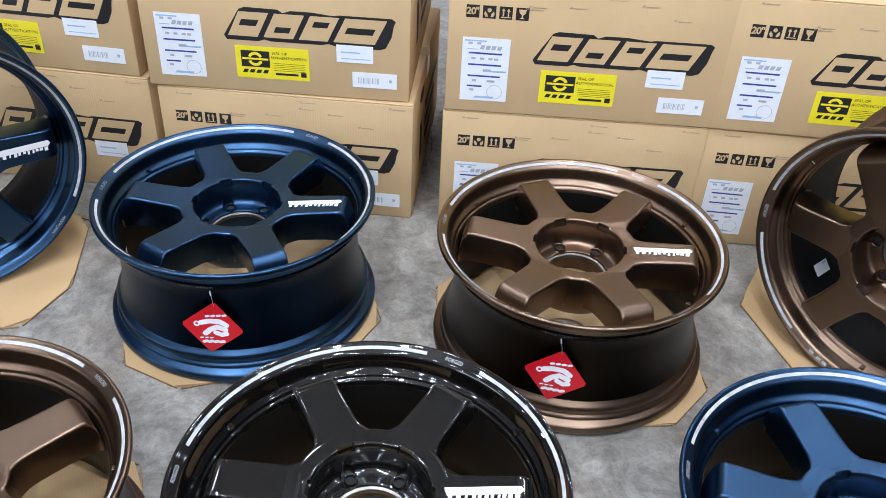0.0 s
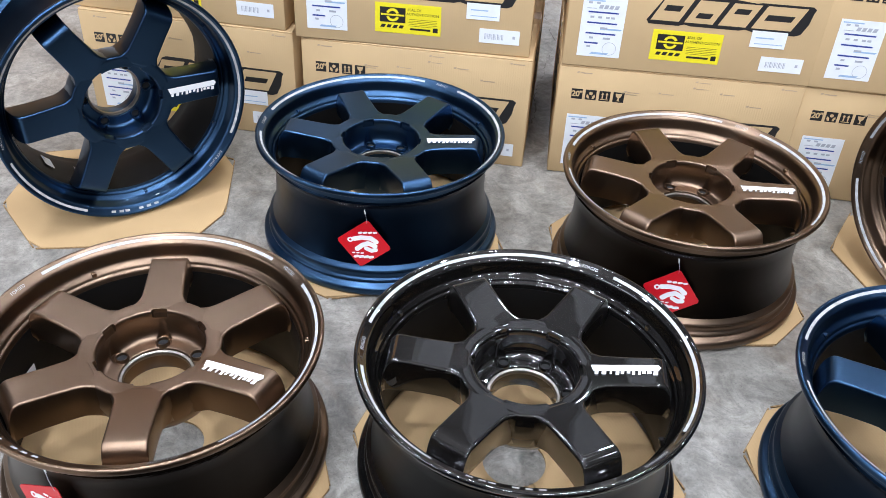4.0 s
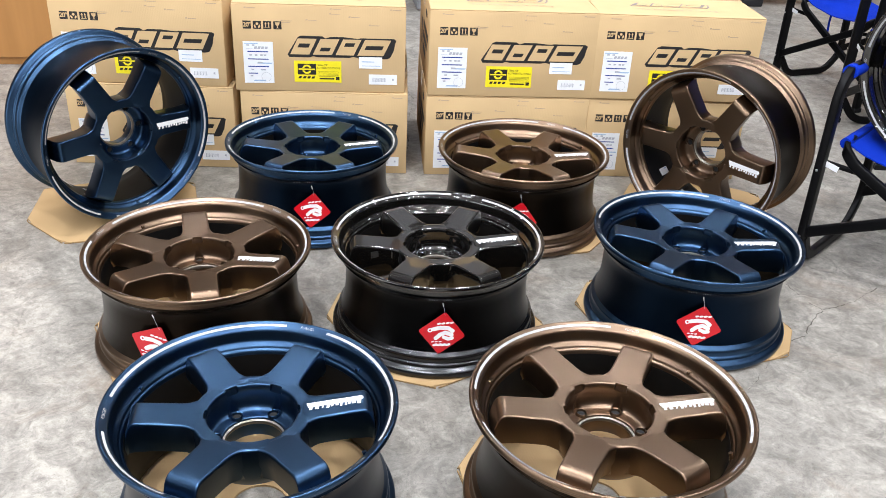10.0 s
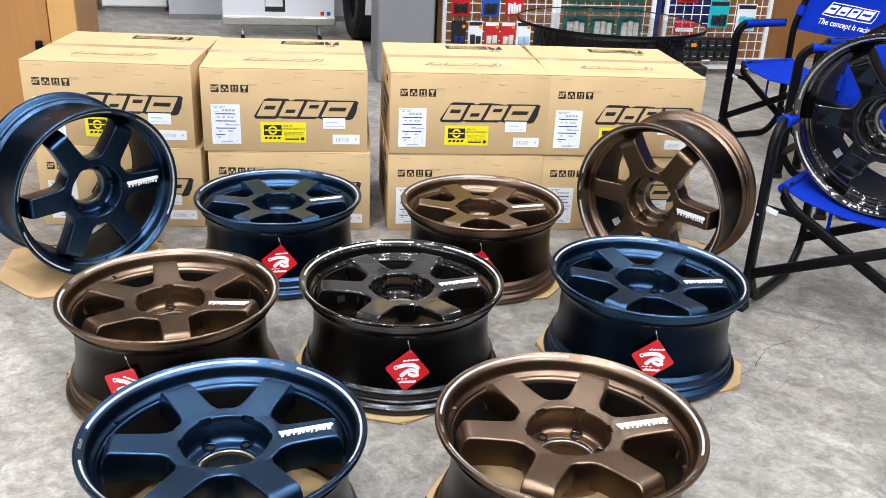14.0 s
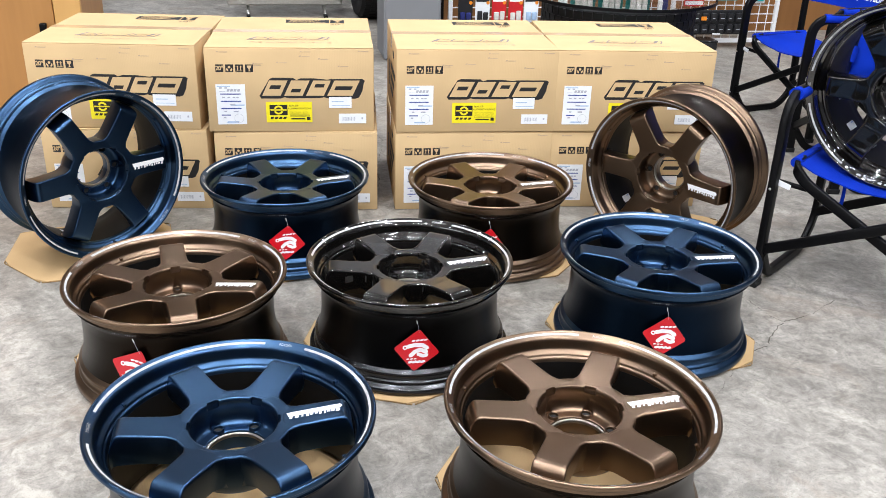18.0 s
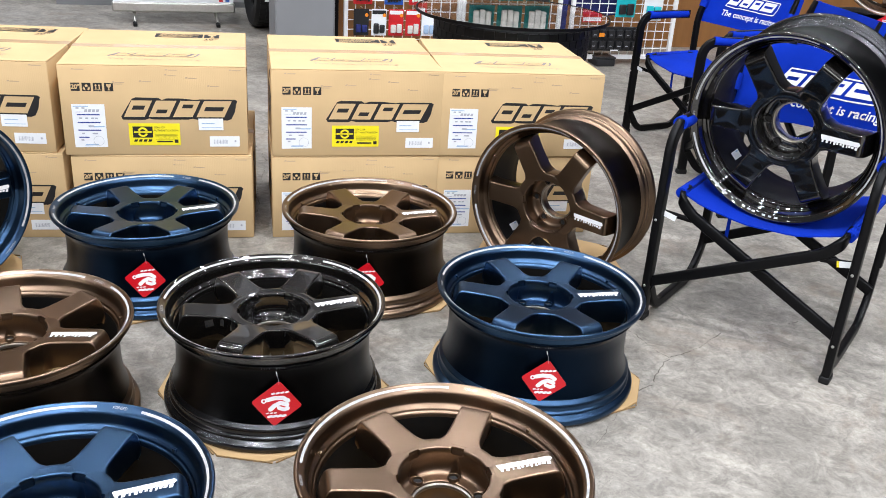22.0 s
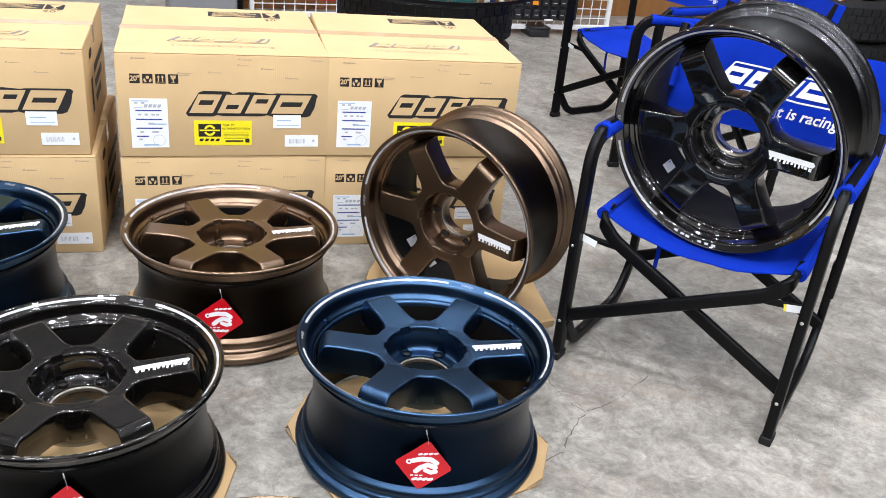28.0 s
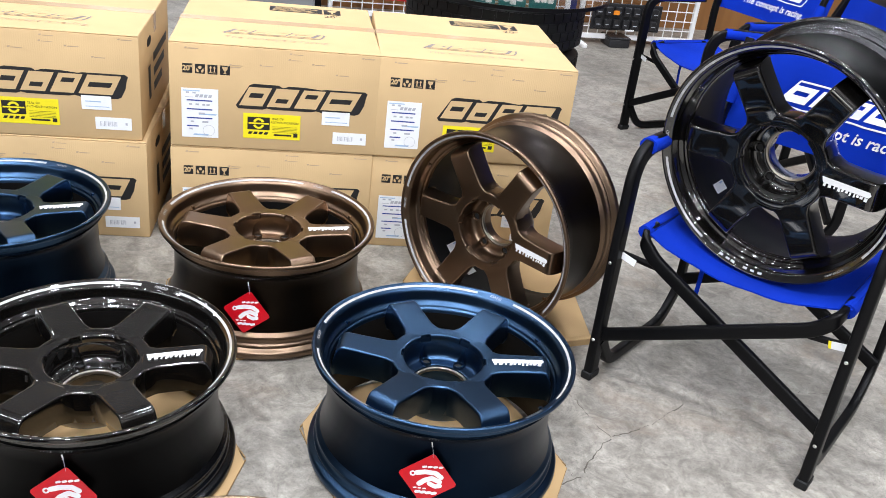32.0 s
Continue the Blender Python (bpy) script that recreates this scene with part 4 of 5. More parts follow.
    for k in range(3):
        rect(bm, -0.05, 0.165 - 0.045 * k, 0.235 - 0.06 * k, 0.192 - 0.045 * k)
    rect(bm, -0.150, 0.075, -0.108, 0.175)
    for sx in (-1, 1):
        b2 = bm.copy()
        place(b2, Matrix.Translation((sx * (w2 + 0.0006), CD / 2, 0)) @ pose(0, 0, 0, 90, 0, 90 * sx))
        part("side_print", b2, M_INK, c, "black printed bars")
        # hand hole: dark patch on the uncut card, for the shade inside
        slot = bmesh.new()
        slab(slot, [(0.026 * math.cos(t) + (0.012 if math.cos(t) > 0 else -0.012), 0.013 * math.sin(t)) for t in (2 * math.pi * (k + 0.5) / 16 for k in range(16))], 0, 0.0006)
        place(slot, Matrix.Translation((sx * (w2 + 0.0003), 0.175, 0.246)) @ pose(0, 0, 0, 90, 0, 90 * sx))
        part("hand_hole", slot, M_HOLE, c, "hand hole, its shade a dark patch on the card")
    bm.free()
    return c


CARTONS = [  # front left corner, yaw, base height
    (-1.272, 2.015, -7.5, 0, "lower"), (-0.666, 1.915, -6.0, 0, "lower"), (-0.018, 1.845, -4.5, 0, "lower"), (0.562, 1.805, -6.5, 0, "lower"),
    (-1.288, 2.030, -8.5, 1, "upper"), (-0.678, 1.912, -4.5, 1, "upper"), (-0.016, 1.842, -4.5, 1, "upper"), (0.563, 1.797, -6.5, 1, "upper"),
]
LABELS = {0: "brown printed carton with labels standing on the floor", 1: "brown printed carton with a yellow seal stacked on another"}
first_carton = None
for x, y, yaw, level, _ in CARTONS:
    m = pose(x, y, level * (CH + 0.0012) + 0.0005, 0, 0, yaw) @ Matrix.Translation((CW / 2, 0, 0))
    if first_carton is None:
        first_carton = make_carton()
        first_carton.matrix_basis = m
        ob = first_carton
    else:
        ob = copy_thing(first_carton, m)
    tagged(ob, LABELS[level], "cardboard box", "stacked cartons")


# ---------------------------------------------------------------- canvas chairs
def make_chair(m, label, D=0.47):
    """A folding canvas chair; x runs to the sitter's left seen from the front, the front at y = 0, the back at y = DEPTH."""
    W, S, A = 0.555, 0.426, 0.615
    c = thing("folding_chair", label, "chair", m, "canvas chairs")
    h = W / 2
    for sx in (-1, 1):
        x = sx * h
        part("front_leg", tube(rounded([(x, 0, 0.010), (x, 0, A), (x, D * 0.78, A)], 0.085, 8), 0.0120, 12, None, 1.7, False, True), M_TUBE, c, "", 50)
        part("runner", tube(rounded([(x - 0.004 * sx, 0.010, 0.110), (x - 0.004 * sx, 0.075, 0.017), (x - 0.004 * sx, D - 0.09, 0.017), (x - 0.004 * sx, D - 0.01, 0.10), (x - 0.004 * sx, D - 0.01, 0.30)], 0.045, 5), 0.0108, 12, None, 1.5, False, True), M_TUBE, c, "", 50)
        part("back_post", tube(rounded([(x, D - 0.01, 0.20), (x, D - 0.02, A - 0.02), (x, D + 0.062, 0.808)], 0.05, 4), 0.0115, 12, None, 1.4, False, True), M_TUBE, c, "", 50)
        part("foot_cap", box(x - 0.0141, -0.0238, 0.0, x + 0.0141, 0.0238, 0.022, 0.003), M_RUBBER, c, "", 40)
        rail = sx * (h - 0.045)
        part("seat_rail", tube([(rail, 0.06, S - 0.012), (rail, D - 0.07, S - 0.012)], 0.0120, 12), M_TUBE, c, "", 40)
        for y, off, back in ((0.014, -0.012, 0.09), (D - 0.03, 0.012, D - 0.10)):
            o = off * sx
            bar = rounded([(-x, y + o, 0.125), (rail * 0.84, y + o, S - 0.062), (rail, y + o, S - 0.020), (rail, back, S - 0.012)], 0.05, 5)
            part("cross_bar", tube(bar, 0.0085, 12, None, 1.9, False, True), M_TUBE, c, "", 50)
        part("seat_link", tube([(x, 0.018, 0.352), (rail * 0.80, 0.020 - 0.010 * sx, S - 0.082)], 0.0045, 8, None, 1.9), M_TUBE, c, "", 50)
        pad = rounded([(x, 0.045, A + 0.001), (x, 0.17, A + 0.001), (x, D * 0.74, A + 0.001)], 0.03)
        part("arm_cover", tube(pad, 0.0225, 12, None, 0.85), M_FABRIC, c, "royal blue canvas sleeve", 50)
        part("post_sleeve", tube([(x, D + 0.002, A + 0.035), (x, D + 0.018, A + 0.085)], 0.021, 10), M_FABRIC, c, "royal blue canvas strap", 50)
        tilt = math.degrees(math.atan2(S - 0.082 - 0.352, rail * 0.80 - x))
        warn = box(-0.024, -0.0008, -0.0085, 0.030, 0.0008, 0.0085)
        spot = Matrix.Translation((0.93 * h * sx, 0.0085, 0.349)) @ pose(0, 0, 0, 0, -12 * sx, 0)
        lab = part("warning_label", place(warn, spot), M_PAPER, c, "small white warning label")
        part("label_corner", place(box(-0.030, -0.0010, -0.0085, -0.0242, 0.0006, 0.0085), spot), M_YELLOW, lab, "yellow end of the label")
        for z in (0.12, 0.335):
            part("rivet", place(lathe([(0.0001, 0.003), (0.003, 0.0025), (0.0045, 0.0)], 10, False), Matrix.Translation((x, -0.0236, z)) @ pose(0, 0, 0, 90, 0, 0)), M_SILVER, c)
    # sagging seat
    bm = bmesh.new()
    nx, ny = 14, 10
    grid = []
    for i in range(nx + 1):
        u = 2 * i / nx - 1
        row = []
        for j in range(ny + 1):
            v = j / ny
            sag = (0.056 + 0.008 * math.sin(9 * v)) * (1 - abs(u) ** 2.2) * (0.75 + 0.25 * math.sin(math.pi * min(1, v + 0.2)))
            z = S + 0.004 - sag
            if v == 0:
                z -= 0.006
            row.append(Vector((u * (h - 0.032), 0.040 + v * (D - 0.065) + 0.004 * math.sin(11 * u) * (v == 0), z)))
        grid.append(row)
    vs = [[bm.verts.new(p) for p in row] for row in grid]
    low = [[bm.verts.new(p - Vector((0, 0, 0.004))) for p in row] for row in grid]
    for i in range(nx):
        for j in range(ny):
            bm.faces.new((vs[i][j], vs[i + 1][j], vs[i + 1][j + 1], vs[i][j + 1]))
            bm.faces.new((low[i][j], low[i][j + 1], low[i + 1][j + 1], low[i + 1][j]))
    for i in range(nx):
        for j in (0, ny):
            bm.faces.new((vs[i][j], vs[i + 1][j], low[i + 1][j], low[i][j]))
    for j in range(ny):
        for i in (0, nx):
            bm.faces.new((vs[i][j], low[i][j], low[i][j + 1], vs[i][j + 1]))
    for sx in (-1, 1):
        tube([(sx * (h - 0.040), 0.040, S - 0.012), (sx * (h - 0.040), D - 0.025, S - 0.012)], 0.0165, 10, bm)
    part("seat", bm, M_FABRIC, c, "royal blue canvas seat, sagging", 60)
    part("strap", tube([(-0.10, 0.10, S - 0.05), (-0.098, 0.096, S - 0.10), (-0.102, 0.104, S - 0.16)], 0.006, 6, None, 0.25), M_FABRIC, c, "loose blue cloth strap")
    # back cloth, bowed backwards
    bm = bmesh.new()
    z0, z1 = 0.572, 0.804

    def back_point(u, t, off=0.0):
        z = z0 + (z1 - z0) * t
        y = D + 0.002 + 0.075 * (z - 0.545) / 0.305 + 0.030 * (1 - u * u) - off
        return Vector((u * (h + 0.012), y, z + 0.006 * u * u))

    n = 14
    fr = [[bm.verts.new(back_point(2 * i / n - 1, j / 5, 0.014 if abs(2 * i / n - 1) > 0.97 else 0.004)) for j in range(6)] for i in range(n + 1)]
    bk = [[bm.verts.new(back_point(2 * i / n - 1, j / 5, -0.016 if abs(2 * i / n - 1) > 0.97 else 0.0)) for j in range(6)] for i in range(n + 1)]
    for i in range(n):
        for j in range(5):
            bm.faces.new((fr[i][j], fr[i + 1][j], fr[i + 1][j + 1], fr[i][j + 1]))
            bm.faces.new((bk[i][j], bk[i][j + 1], bk[i + 1][j + 1], bk[i + 1][j]))
        for j in (0, 5):
            bm.faces.new((fr[i][j], fr[i + 1][j], bk[i + 1][j], bk[i][j]))
    for j in range(5):
        for i in (0, n):
            bm.faces.new((fr[i][j], bk[i][j], bk[i][j + 1], fr[i][j + 1]))
    back = part("backrest", bm, M_FABRIC, c, "royal blue canvas back with white print", 60)

    def on_back(bm, cx, t, off):
        for v in bm.verts:
            v.co = back_point((v.co.x + cx) / (h + 0.012), t + v.co.y / (z1 - z0), off)
        return bm

    white = emblem_bars(0.93)
    part("back_mark", on_back(white, 0, 0.56, 0.0062), M_WHITE, back, "white printed trade mark")["kind"] = "stuff"
    edge = bmesh.new()
    outline = [(x * 0.93, y * 1.05) for x, y in [(-0.178, -0.030), (-0.106, -0.034), (-0.080, -0.031), (0.026, -0.031), (0.060, -0.033), (0.155, -0.031), (0.172, -0.007), (0.180, 0.026), (0.064, 0.028), (0.008, 0.030), (-0.036, 0.030), (-0.062, 0.031), (-0.135, 0.031)]]
    for (x0, y0), (x1, y1) in zip(outline, outline[1:] + outline[:1]):
        d = math.hypot(x1 - x0, y1 - y0)
        k = max(1, int(d / 0.03))
        px, py = -(y1 - y0) / d * 0.0022, (x1 - x0) / d * 0.0022
        for q in range(k):
            ax, ay, bx, by = x0 + (x1 - x0) * q / k, y0 + (y1 - y0) * q / k, x0 + (x1 - x0) * (q + 1) / k, y0 + (y1 - y0) * (q + 1) / k
            poly(edge, [(ax - px, ay - py), (bx - px, by - py), (bx + px, by + py), (ax + px, ay + py)])
    part("mark_outline", on_back(edge, 0, 0.56, 0.0064), M_WHITE, back, "white printed outline")
    words = lettering("The concept is racing.", 0.040, 0.22, 1.0, 0.0007)
    part("back_lettering", on_back(words, 0.0, 0.27, 0.0062), M_WHITE, back, "white printed lettering")
    return c


def chair_pose(left, right):
    """From the spots of the two front feet: left and right as seen from the front."""
    (x0, y0), (x1, y1) = left, right
    return pose((x0 + x1) / 2, (y0 + y1) / 2, 0, 0, 0, math.degrees(math.atan2(y1 - y0, x1 - x0)))


make_chair(chair_pose((1.037, 1.064), (1.378, 0.626)), "black framed folding chair with royal blue canvas, holding a wheel")
chair_2 = make_chair(chair_pose((1.965, 3.01), (2.095, 2.47)), "empty black framed folding chair with royal blue canvas", 0.41)
tagged(copy_thing(chair_2, chair_pose((1.92, 2.35), (1.80, 1.81))), "black framed folding chair with royal blue canvas behind the others")


# ---------------------------------------------------------------- glass table on tyres
def make_tyre(m, label, R=0.41, r=0.25, width=0.27, group="tyres"):
    t = thing("tyre", label, "tyre", m, group)
    half = width / 2
    prof = [(r, -half * 0.72), (r + 0.02, -half * 0.86), (R - 0.07, -half), (R - 0.02, -half * 0.93), (R, -half * 0.74), (R + 0.002, 0), (R, half * 0.74), (R - 0.02, half * 0.93), (R - 0.07, half),
            (r + 0.02, half * 0.86), (r, half * 0.72), (r + 0.012, half * 0.6), (R - 0.03, half * 0.7), (R - 0.022, 0), (R - 0.03, -half * 0.7), (r + 0.012, -half * 0.6)]
    part("carcass", lathe(prof, 72), M_RUBBER, t, "", 40)
    lug = bmesh.new()
    for k in range(48):
        for row, (z0, z1) in enumerate(((-0.74, -0.42), (-0.36, -0.04), (0.02, 0.34), (0.40, 0.72))):
            a = 7.5 * k + 3.7 * (row % 2)
            add_box(lug, R - 0.004, -0.0215, z0 * half, R + 0.0045, 0.0215, z1 * half, 0, pose(0, 0, 0, 0, 0, a))
    tread = part("tread", lug, M_RUBBER, t, "ribbed tread blocks")
    tread["kind"] = "stuff"
    return t


TX, TY = 1.252, 2.98
for k, h in enumerate((0.103, 0.308, 0.513)):
    make_tyre(pose(TX, TY, h, 0, 0, 3 * k), "black ribbed rubber tyre lying flat in a stack" if k < 2 else "black ribbed rubber tyre on a stack under glass", 0.372, 0.21, 0.204, "stacked tyres")
for k, h in enumerate((0.103, 0.308, 0.513)):
    make_tyre(pose(3.60, 3.16, h, 0, 0, 5 * k), "black ribbed rubber tyre in a stack holding a wheel", 0.362, 0.21, 0.204, "stacked tyres")
tagged(copy_thing(masters["bronze"], upright(3.56, 3.12, 0.8885, -42, 0, 30)), "satin bronze alloy wheel standing on a stack of tyres")
red_tag(3.372, 2.912, 0.600, -42, 4, 38, (3.38, 2.92, 0.66), "square red card tag hanging under the wheel behind")
table = thing("glass_table_top", "round clear glass top resting on stacked tyres", "table top", pose(TX, TY, 0.6155))
part("glass", lathe([(0.0005, 0.010), (0.459, 0.010), (0.462, 0.005), (0.459, 0.0), (0.0005, 0.0)], 96, True), M_GLASS, table, "", 40)
part("edge_band", lathe([(0.4625, 0.012), (0.4675, 0.012), (0.4675, -0.002), (0.4625, -0.002)], 96), M_TUBE, table, "black edge trim")


# ---------------------------------------------------------------- far side of the shop
column = structure("column", box(0.274, 4.40, 0, 0.640, 4.76, CEILING, 0.012), M_COLUMN, "grey painted square column")
structure("wall_boards", box(0.55, 5.32, 0, 6.2, 5.42, 2.6), M_WOOD_WALL, "brown timber board wall behind the wire racks")


def wire_panel(x0, x1, y, z0, z1, label, pitch=0.062):
    p = thing("wire_rack_panel", label, "wire rack", None, "wire rack panels")
    for x in (x0, x1):
        part("post", box(x - 0.014, y - 0.014, 0.0, x + 0.014, y + 0.014, z1, 0.003), M_WIRE, p)
        part("foot", box(x - 0.016, y - 0.16, 0.0, x + 0.016, y + 0.16, 0.028, 0.006), M_WIRE, p)
    for z in (z0, z1):
        part("rail", box(x0, y - 0.011, z - 0.016, x1, y + 0.011, z + 0.016, 0.003), M_WIRE, p)
    n = int((x1 - x0) / pitch)
    first = None
    for k in range(1, n):
        x = x0 + (x1 - x0) * k / n
        if first is None:
            first = part("wire", tube([(0, y, z0), (0, y, z1)], 0.0034, 6), M_WIRE, p)
            first.location.x = x
        else:
            ob = new("wire", first.data)
            ob.parent, ob.location = p, (x, 0, 0)
    first = None
    k = 0
    z = z0 + pitch
    while z < z1 - 0.02:
        if first is None:
            first = part("cross_wire", tube([(x0, y - 0.0066, 0), (x1, y - 0.0066, 0)], 0.0034, 6), M_WIRE, p)
            first.location.z = z
        else:
            ob = new("cross_wire", first.data)
            ob.parent, ob.location = p, (0, 0, z)
        z += pitch
    return p


RY = 4.70
# upright strip standing in for the column's dark right edge
structure("trim_strip", box(0.655, 4.62, 0, 0.70, 4.70, 2.2, 0.004), M_TUBE, "dark upright strip beside the column")
wire_panel(0.76, 1.53, RY, 0.10, 1.75, "white wire rack panel hung with small car parts")
wire_panel(1.56, 2.26, RY, 0.10, 1.75, "white wire rack panel hung with gloves in teal packs")
wire_panel(2.36, 3.16, RY, 0.05, 1.75, "white wire rack panel by the brown wall")


def pack(x, z, w, h, card_mat, inside, label, dot=False, inner=(0.8, 0.55), depth=0.035, shapes=4):
    p = thing("hanging_pack", label, "packaged goods", Matrix.Translation((x, RY - 0.030, z)), "packs on the wire racks")
    part("backing_card", box(-w, -0.0015, -h, w, 0.0015, h, 0.0005), card_mat, p)
    iw, ih = w * inner[0], h * inner[1]
    rnd = random.Random(int(x * 100 + z * 1000))
    for k in range(shapes):
        ax = -iw + 2 * iw * (k + 0.5) / shapes
        part("packed_item", box(ax - iw / shapes * 0.85, -depth, -h * 0.85 + rnd.uniform(0, 0.1 * h), ax + iw / shapes * 0.85, -0.004, -h * 0.85 + 2 * ih * rnd.uniform(0.65, 0.8), min(0.006, w / shapes * 0.4), None, 2), inside, p, "", 50)
    part("header", box(-w * 0.9, -0.003, h * 0.62, w * 0.9, -0.0016, h * 0.9), M_PAPER if card_mat in (M_PACK_RED, M_PACK_BLUE) else M_PACK_BLACK, p, "printed header strip")
    if dot:
        bm = bmesh.new()
        slab(bm, [(0.012 * math.cos(a * math.pi / 6), 0.012 * math.sin(a * math.pi / 6)) for a in range(12)], 0, 0.001)
        part("price_dot", place(bm, Matrix.Translation((w * 0.7, -0.004, h * 0.55)) @ pose(0, 0, 0, 90, 0, 0)), M_ORANGE, p, "round orange price dot")
    part("hook", tube([(0, 0.03, h + 0.01), (0, -0.03, h + 0.012)], 0.003, 6), M_SILVER, p, "chrome hook")
    return p


ROW = 0.30
for i, (cm, im, lab) in enumerate(((M_PACK_RED, M_PACK_BLACK, "red carded pack of black wheel nuts"), (M_PACK_BLUE, M_PACK_BLACK, "blue carded pack of black wheel nuts"), (M_PACK_RED, M_PAPER, "red and white carded pack"))):
    for z in (0.49, 0.72, 0.95, 1.18):
        pack((0.865, 1.07, 1.235)[i], z, 0.062, 0.10, cm, im, lab, True, (0.75, 0.5), 0.02, 5)
for x, cm, im in ((0.857, M_PACK_BLACK, M_NAVY), (0.975, M_PAPER, M_PACK_BLACK), (1.090, M_PACK_RED, M_GLOVE), (1.205, M_PACK_RED, M_GLOVE), (1.315, M_PAPER, M_LABEL_PALE)):
    pack(x, 0.275, 0.050, 0.085, cm, im, "small blister pack of parts", True, (0.8, 0.5), 0.02, 2)
for i in range(3):
    for z in (0.31, 0.66, 1.01):
        pack(1.68 + 0.20 * i, z, 0.090, 0.160, M_TEAL, M_GLOVE, "teal pack of pale knitted gloves", False, (0.72, 0.62), 0.03, 3)
for x, z, cm, im, lab in ((2.50, 0.60, M_PACK_RED, M_PACK_BLACK, "red and black carded part"), (2.75, 0.43, M_TURQ, M_PACK_BLACK, "turquoise topped black pack"), (2.965, 0.41, M_PAPER, M_TURQ, "white and turquoise pack"),
                          (2.50, 0.86, M_PACK_RED, M_PACK_BLACK, "red and black carded part"), (2.76, 0.86, M_PACK_RED, M_PACK_BLACK, "red and black carded part"), (3.02, 0.86, M_PACK_RED, M_PACK_BLACK, "red and black carded part")):
    pack(x, z, 0.075, 0.095, cm, im, lab, False, (0.8, 0.6), 0.025, 2)

# black moulded tray hung on the third panel
tray = thing("moulded_tray", "black moulded plastic tray with pockets hung on a wire rack", "tray", Matrix.Translation((2.66, RY - 0.03, 0.185)))
part("back_plate", box(-0.24, -0.012, -0.085, 0.24, 0.0, 0.085, 0.004), M_PACK_BLACK, tray)
for i in range(7):
    for j in range(2):
        part("pocket", box(-0.222 + 0.064 * i, -0.040, -0.070 + 0.078 * j, -0.178 + 0.064 * i, -0.012, -0.012 + 0.078 * j, 0.005), M_PACK_BLACK, tray)
        part("pocket_mark", box(-0.214 + 0.064 * i, -0.0415, -0.048 + 0.078 * j, -0.186 + 0.064 * i - 0.008 * (i % 2), -0.0402, -0.044 + 0.078 * j), M_LABEL_GREY, tray)
part("price_tag", box(-0.11, -0.046, 0.020, -0.07, -0.0418, 0.046), M_ORANGE, tray, "small orange tag")
part("badge", box(-0.01, -0.046, -0.080, 0.05, -0.0418, -0.070), M_PAPER, tray, "small white badge")
bag = thing("navy_bag", "navy cloth bag hanging behind the wire rack", "bag", Matrix.Translation((2.60, RY + 0.16, 0.50)))
part("body", place(lathe([(0.0005, 0.19), (0.12, 0.17), (0.20, 0.08), (0.22, -0.05), (0.20, -0.17), (0.0005, -0.20)], 28), Matrix.Diagonal((1, 0.42, 1, 1))), M_NAVY, bag, "", 60)
part("loop", tube(rounded([(-0.08, 0, 0.16), (-0.06, 0, 0.30), (0.06, 0, 0.30), (0.08, 0, 0.16)], 0.05), 0.008, 8), M_NAVY, bag, "", 60)
for sx in (1.545, 2.31):
    strip = thing("cloth_strip", "navy cloth strip hanging between the wire racks", "cloth", Matrix.Translation((sx, RY + 0.03, 0)), "navy cloth strips")
    part("cloth", box(-0.022, -0.003, 0.12, 0.022, 0.003, 1.70, 0.002), M_NAVY, strip)
crate = thing("black_case", "small black case on the floor under the rack", "case", Matrix.Translation((2.62, RY - 0.02, 0)))
part("body", box(-0.07, -0.08, 0, 0.07, 0.08, 0.052, 0.008, None, 2), M_PACK_BLACK, crate, "", 40)
part("lid", box(-0.073, -0.083, 0.0525, 0.073, 0.083, 0.066, 0.005), M_PACK_BLACK, crate)

# banner stand, tyre, wall blocks and cabinet
banner = thing("banner_stand", "white printed roll-up banner on a metal foot", "banner", Matrix.Translation((-0.30, 6.12, 0)))
part("cassette", box(-0.45, -0.045, 0.085, 0.45, 0.045, 0.155, 0.01), M_SILVER, banner)
part("sheet", box(-0.44, -0.006, 0.155, 0.44, -0.004, 2.05), M_BANNER, banner, "white printed film")
for x in (-0.30, 0.30):
    part("foot", tube([(x, 0.05, 0.085), (x + 0.012, -0.16, 0.014)], 0.014, 8), M_SILVER, banner, "", 40)
    part("foot_tip", tube([(x + 0.010, -0.13, 0.020), (x + 0.013, -0.19, 0.010)], 0.016, 8), M_RUBBER, banner, "", 40)
part("picture", box(-0.11, -0.010, 0.19, 0.05, -0.007, 0.62), M_PACK_BLACK, banner, "dark printed picture of a white car")
part("car_shape", box(-0.105, -0.012, 0.23, 0.03, -0.0105, 0.33, 0.0007), M_PAPER, banner)
bm = bmesh.new()
ring(bm, 0, 0, 0.03, 0.045, 0, 0, 360, 16)
part("round_mark", place(bm, Matrix.Translation((0.14, -0.0075, 0.34)) @ pose(0, 0, 0, 90, 0, 0)), M_INK, banner)
for k, mt in enumerate((M_PAPER, M_PACK_RED, M_PACK_BLUE)):
    part("small_mark", box(0.28 + 0.05 * k, -0.0085, 0.165, 0.31 + 0.05 * k, -0.007, 0.195), mt, banner)

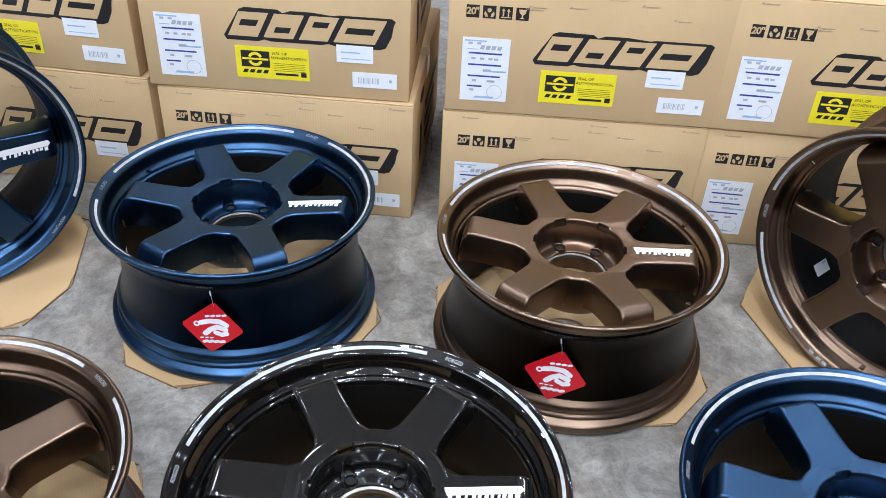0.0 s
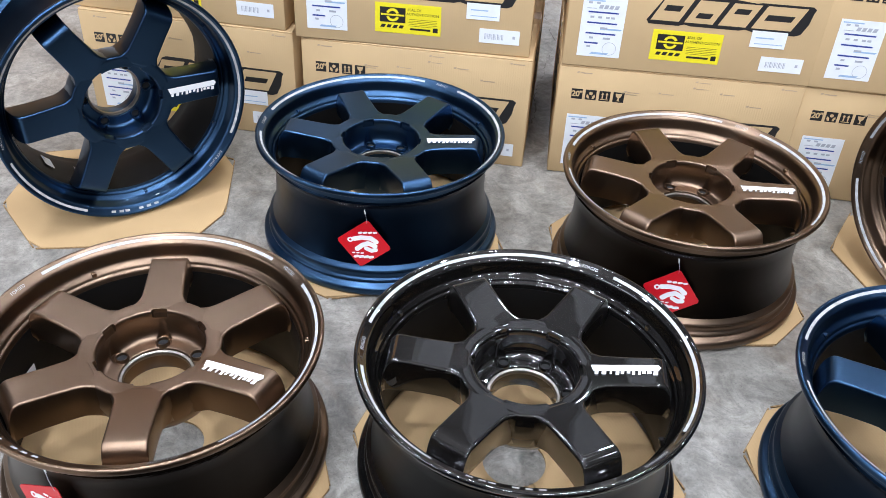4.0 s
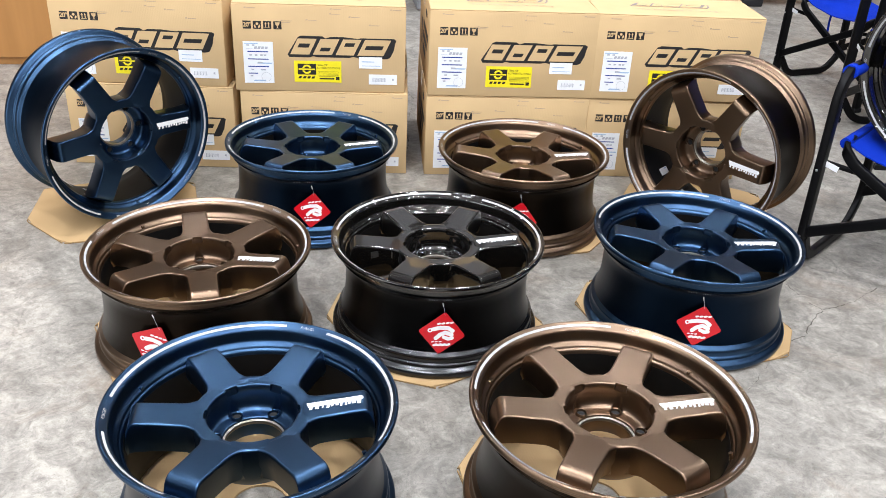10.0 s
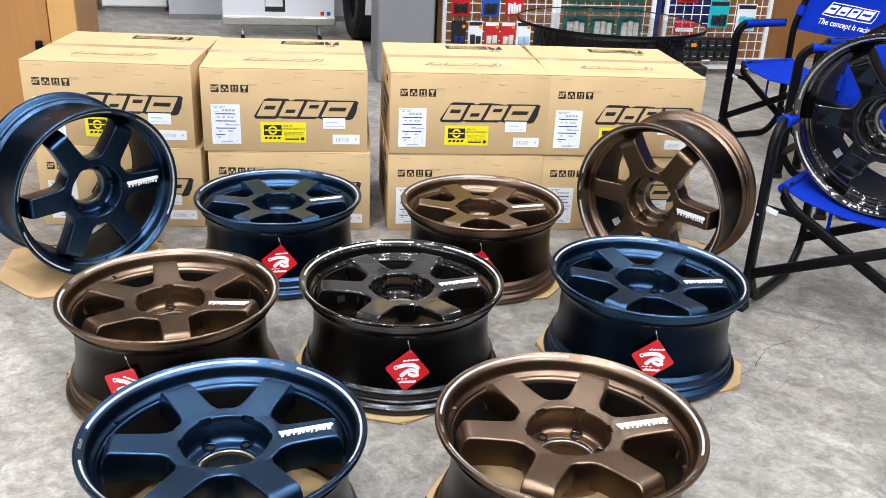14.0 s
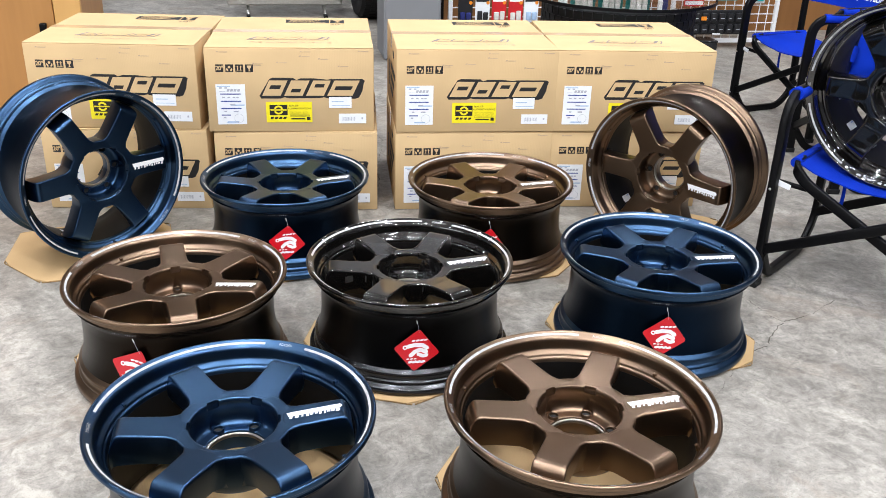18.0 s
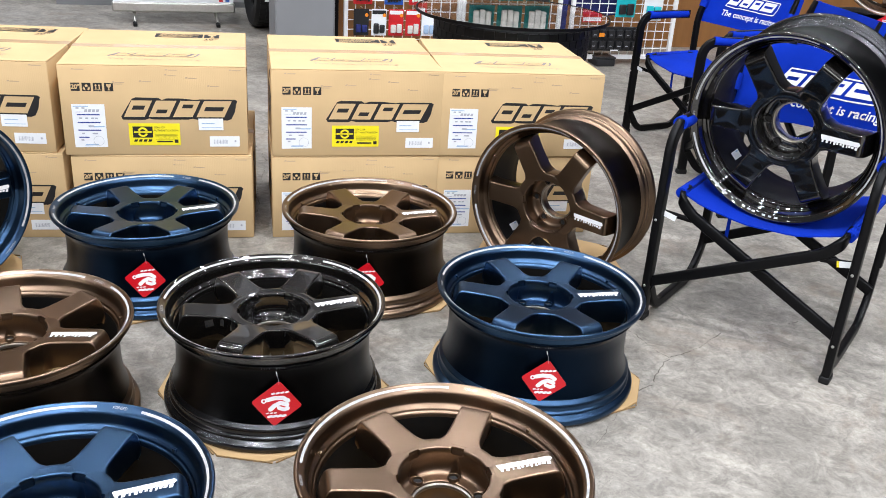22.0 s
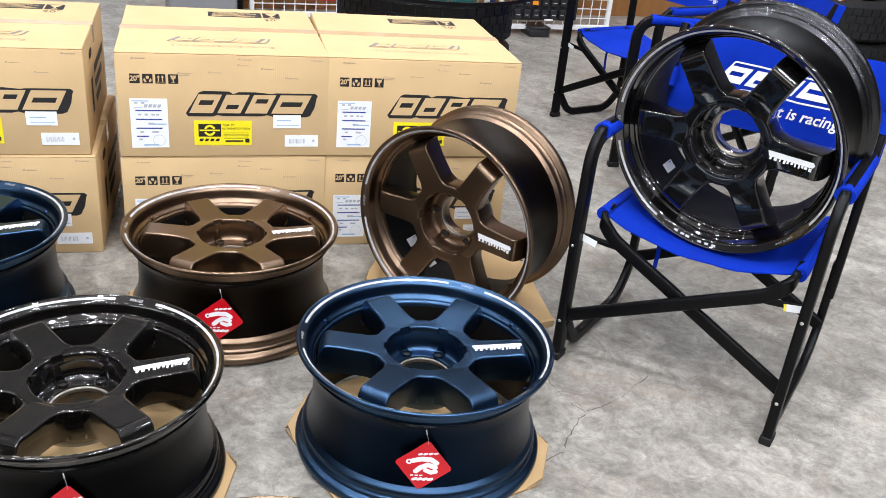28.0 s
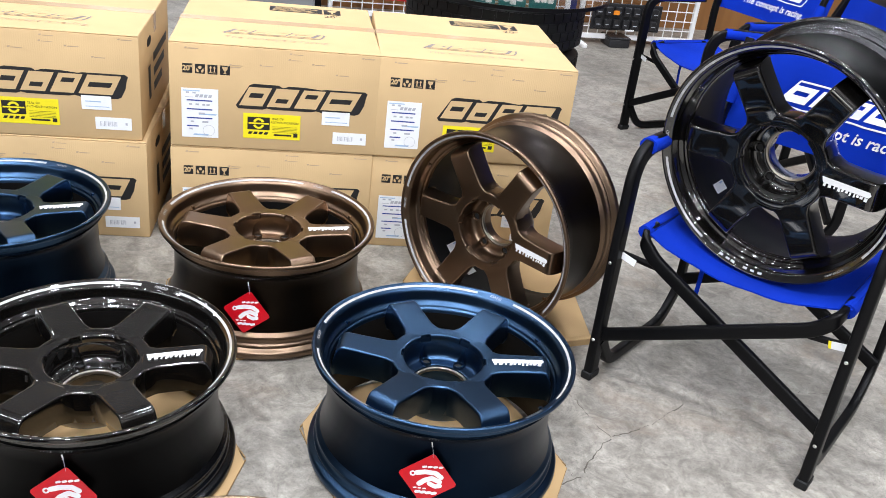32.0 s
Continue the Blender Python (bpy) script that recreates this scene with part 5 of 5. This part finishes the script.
standing = make_tyre(pose(0.375, 6.02, 0.405, 0, 90, 4), "black tyre with a white paper label standing by the column", 0.40, 0.24, 0.26)
part("paper_label", box(-0.06, -0.001, -0.05, 0.06, 0.001, 0.05, 0, pose(0.10, -0.413, -0.02, 0, 0, 14)), M_PAPER, standing, "white paper label")
wall_block = thing("partition_panel", "pale grey free-standing partition behind the banner", "partition", Matrix.Translation((-0.42, 6.9, 0)))
part("panel", box(-0.80, 0, 0.0, 1.30, 0.10, 2.3, 0.004), M_WALL, wall_block)
part("skirting", box(-0.803, -0.008, 0.0, 1.303, -0.001, 0.045), M_COLUMN, wall_block, "dark worn skirting")
white_block = thing("white_cabinet", "low white cabinet by the back wall", "cabinet", Matrix.Translation((-1.55, 7.3, 0)))
part("body", box(-0.28, 0, 0.04, 0.28, 0.45, 0.85, 0.006), M_WIRE, white_block)
part("plinth", box(-0.26, 0.02, 0.0, 0.26, 0.43, 0.04), M_COLUMN, white_block)
part("door", box(-0.275, -0.018, 0.05, 0.275, -0.001, 0.84, 0.004), M_WIRE, white_block)
small_box = thing("small_carton", "small plain brown carton by the back wall", "cardboard box", Matrix.Translation((-1.98, 7.4, 0)))
part("body", box(-0.10, -0.10, 0, 0.10, 0.10, 0.12, 0.003), M_CARD_PAD, small_box)
part("tape", box(-0.101, -0.02, 0.1195, 0.101, 0.02, 0.1206), M_TAPE, small_box)

cab = thing("wooden_cabinet", "tall varnished plywood cabinet with a black pull", "cabinet", Matrix.Translation((-1.41, 3.25, 0)))
part("body", box(-1.50, 0.0, 0.0, 0.10, 0.60, 2.1, 0.004), M_WOOD, cab)
part("door", box(-1.49, -0.022, 0.04, -0.02, -0.001, 2.08, 0.003), M_WOOD, cab)
part("end_strip", box(-0.015, -0.030, 0.0, 0.105, -0.001, 2.1, 0.003), wood("pale_ply_edge", (0.50, 0.27, 0.08), (0.62, 0.36, 0.12), 4.0), cab, "paler plywood strip")
part("pull", box(-0.085, -0.050, 0.36, -0.055, -0.022, 0.46, 0.004), M_TUBE, cab, "small black pull")
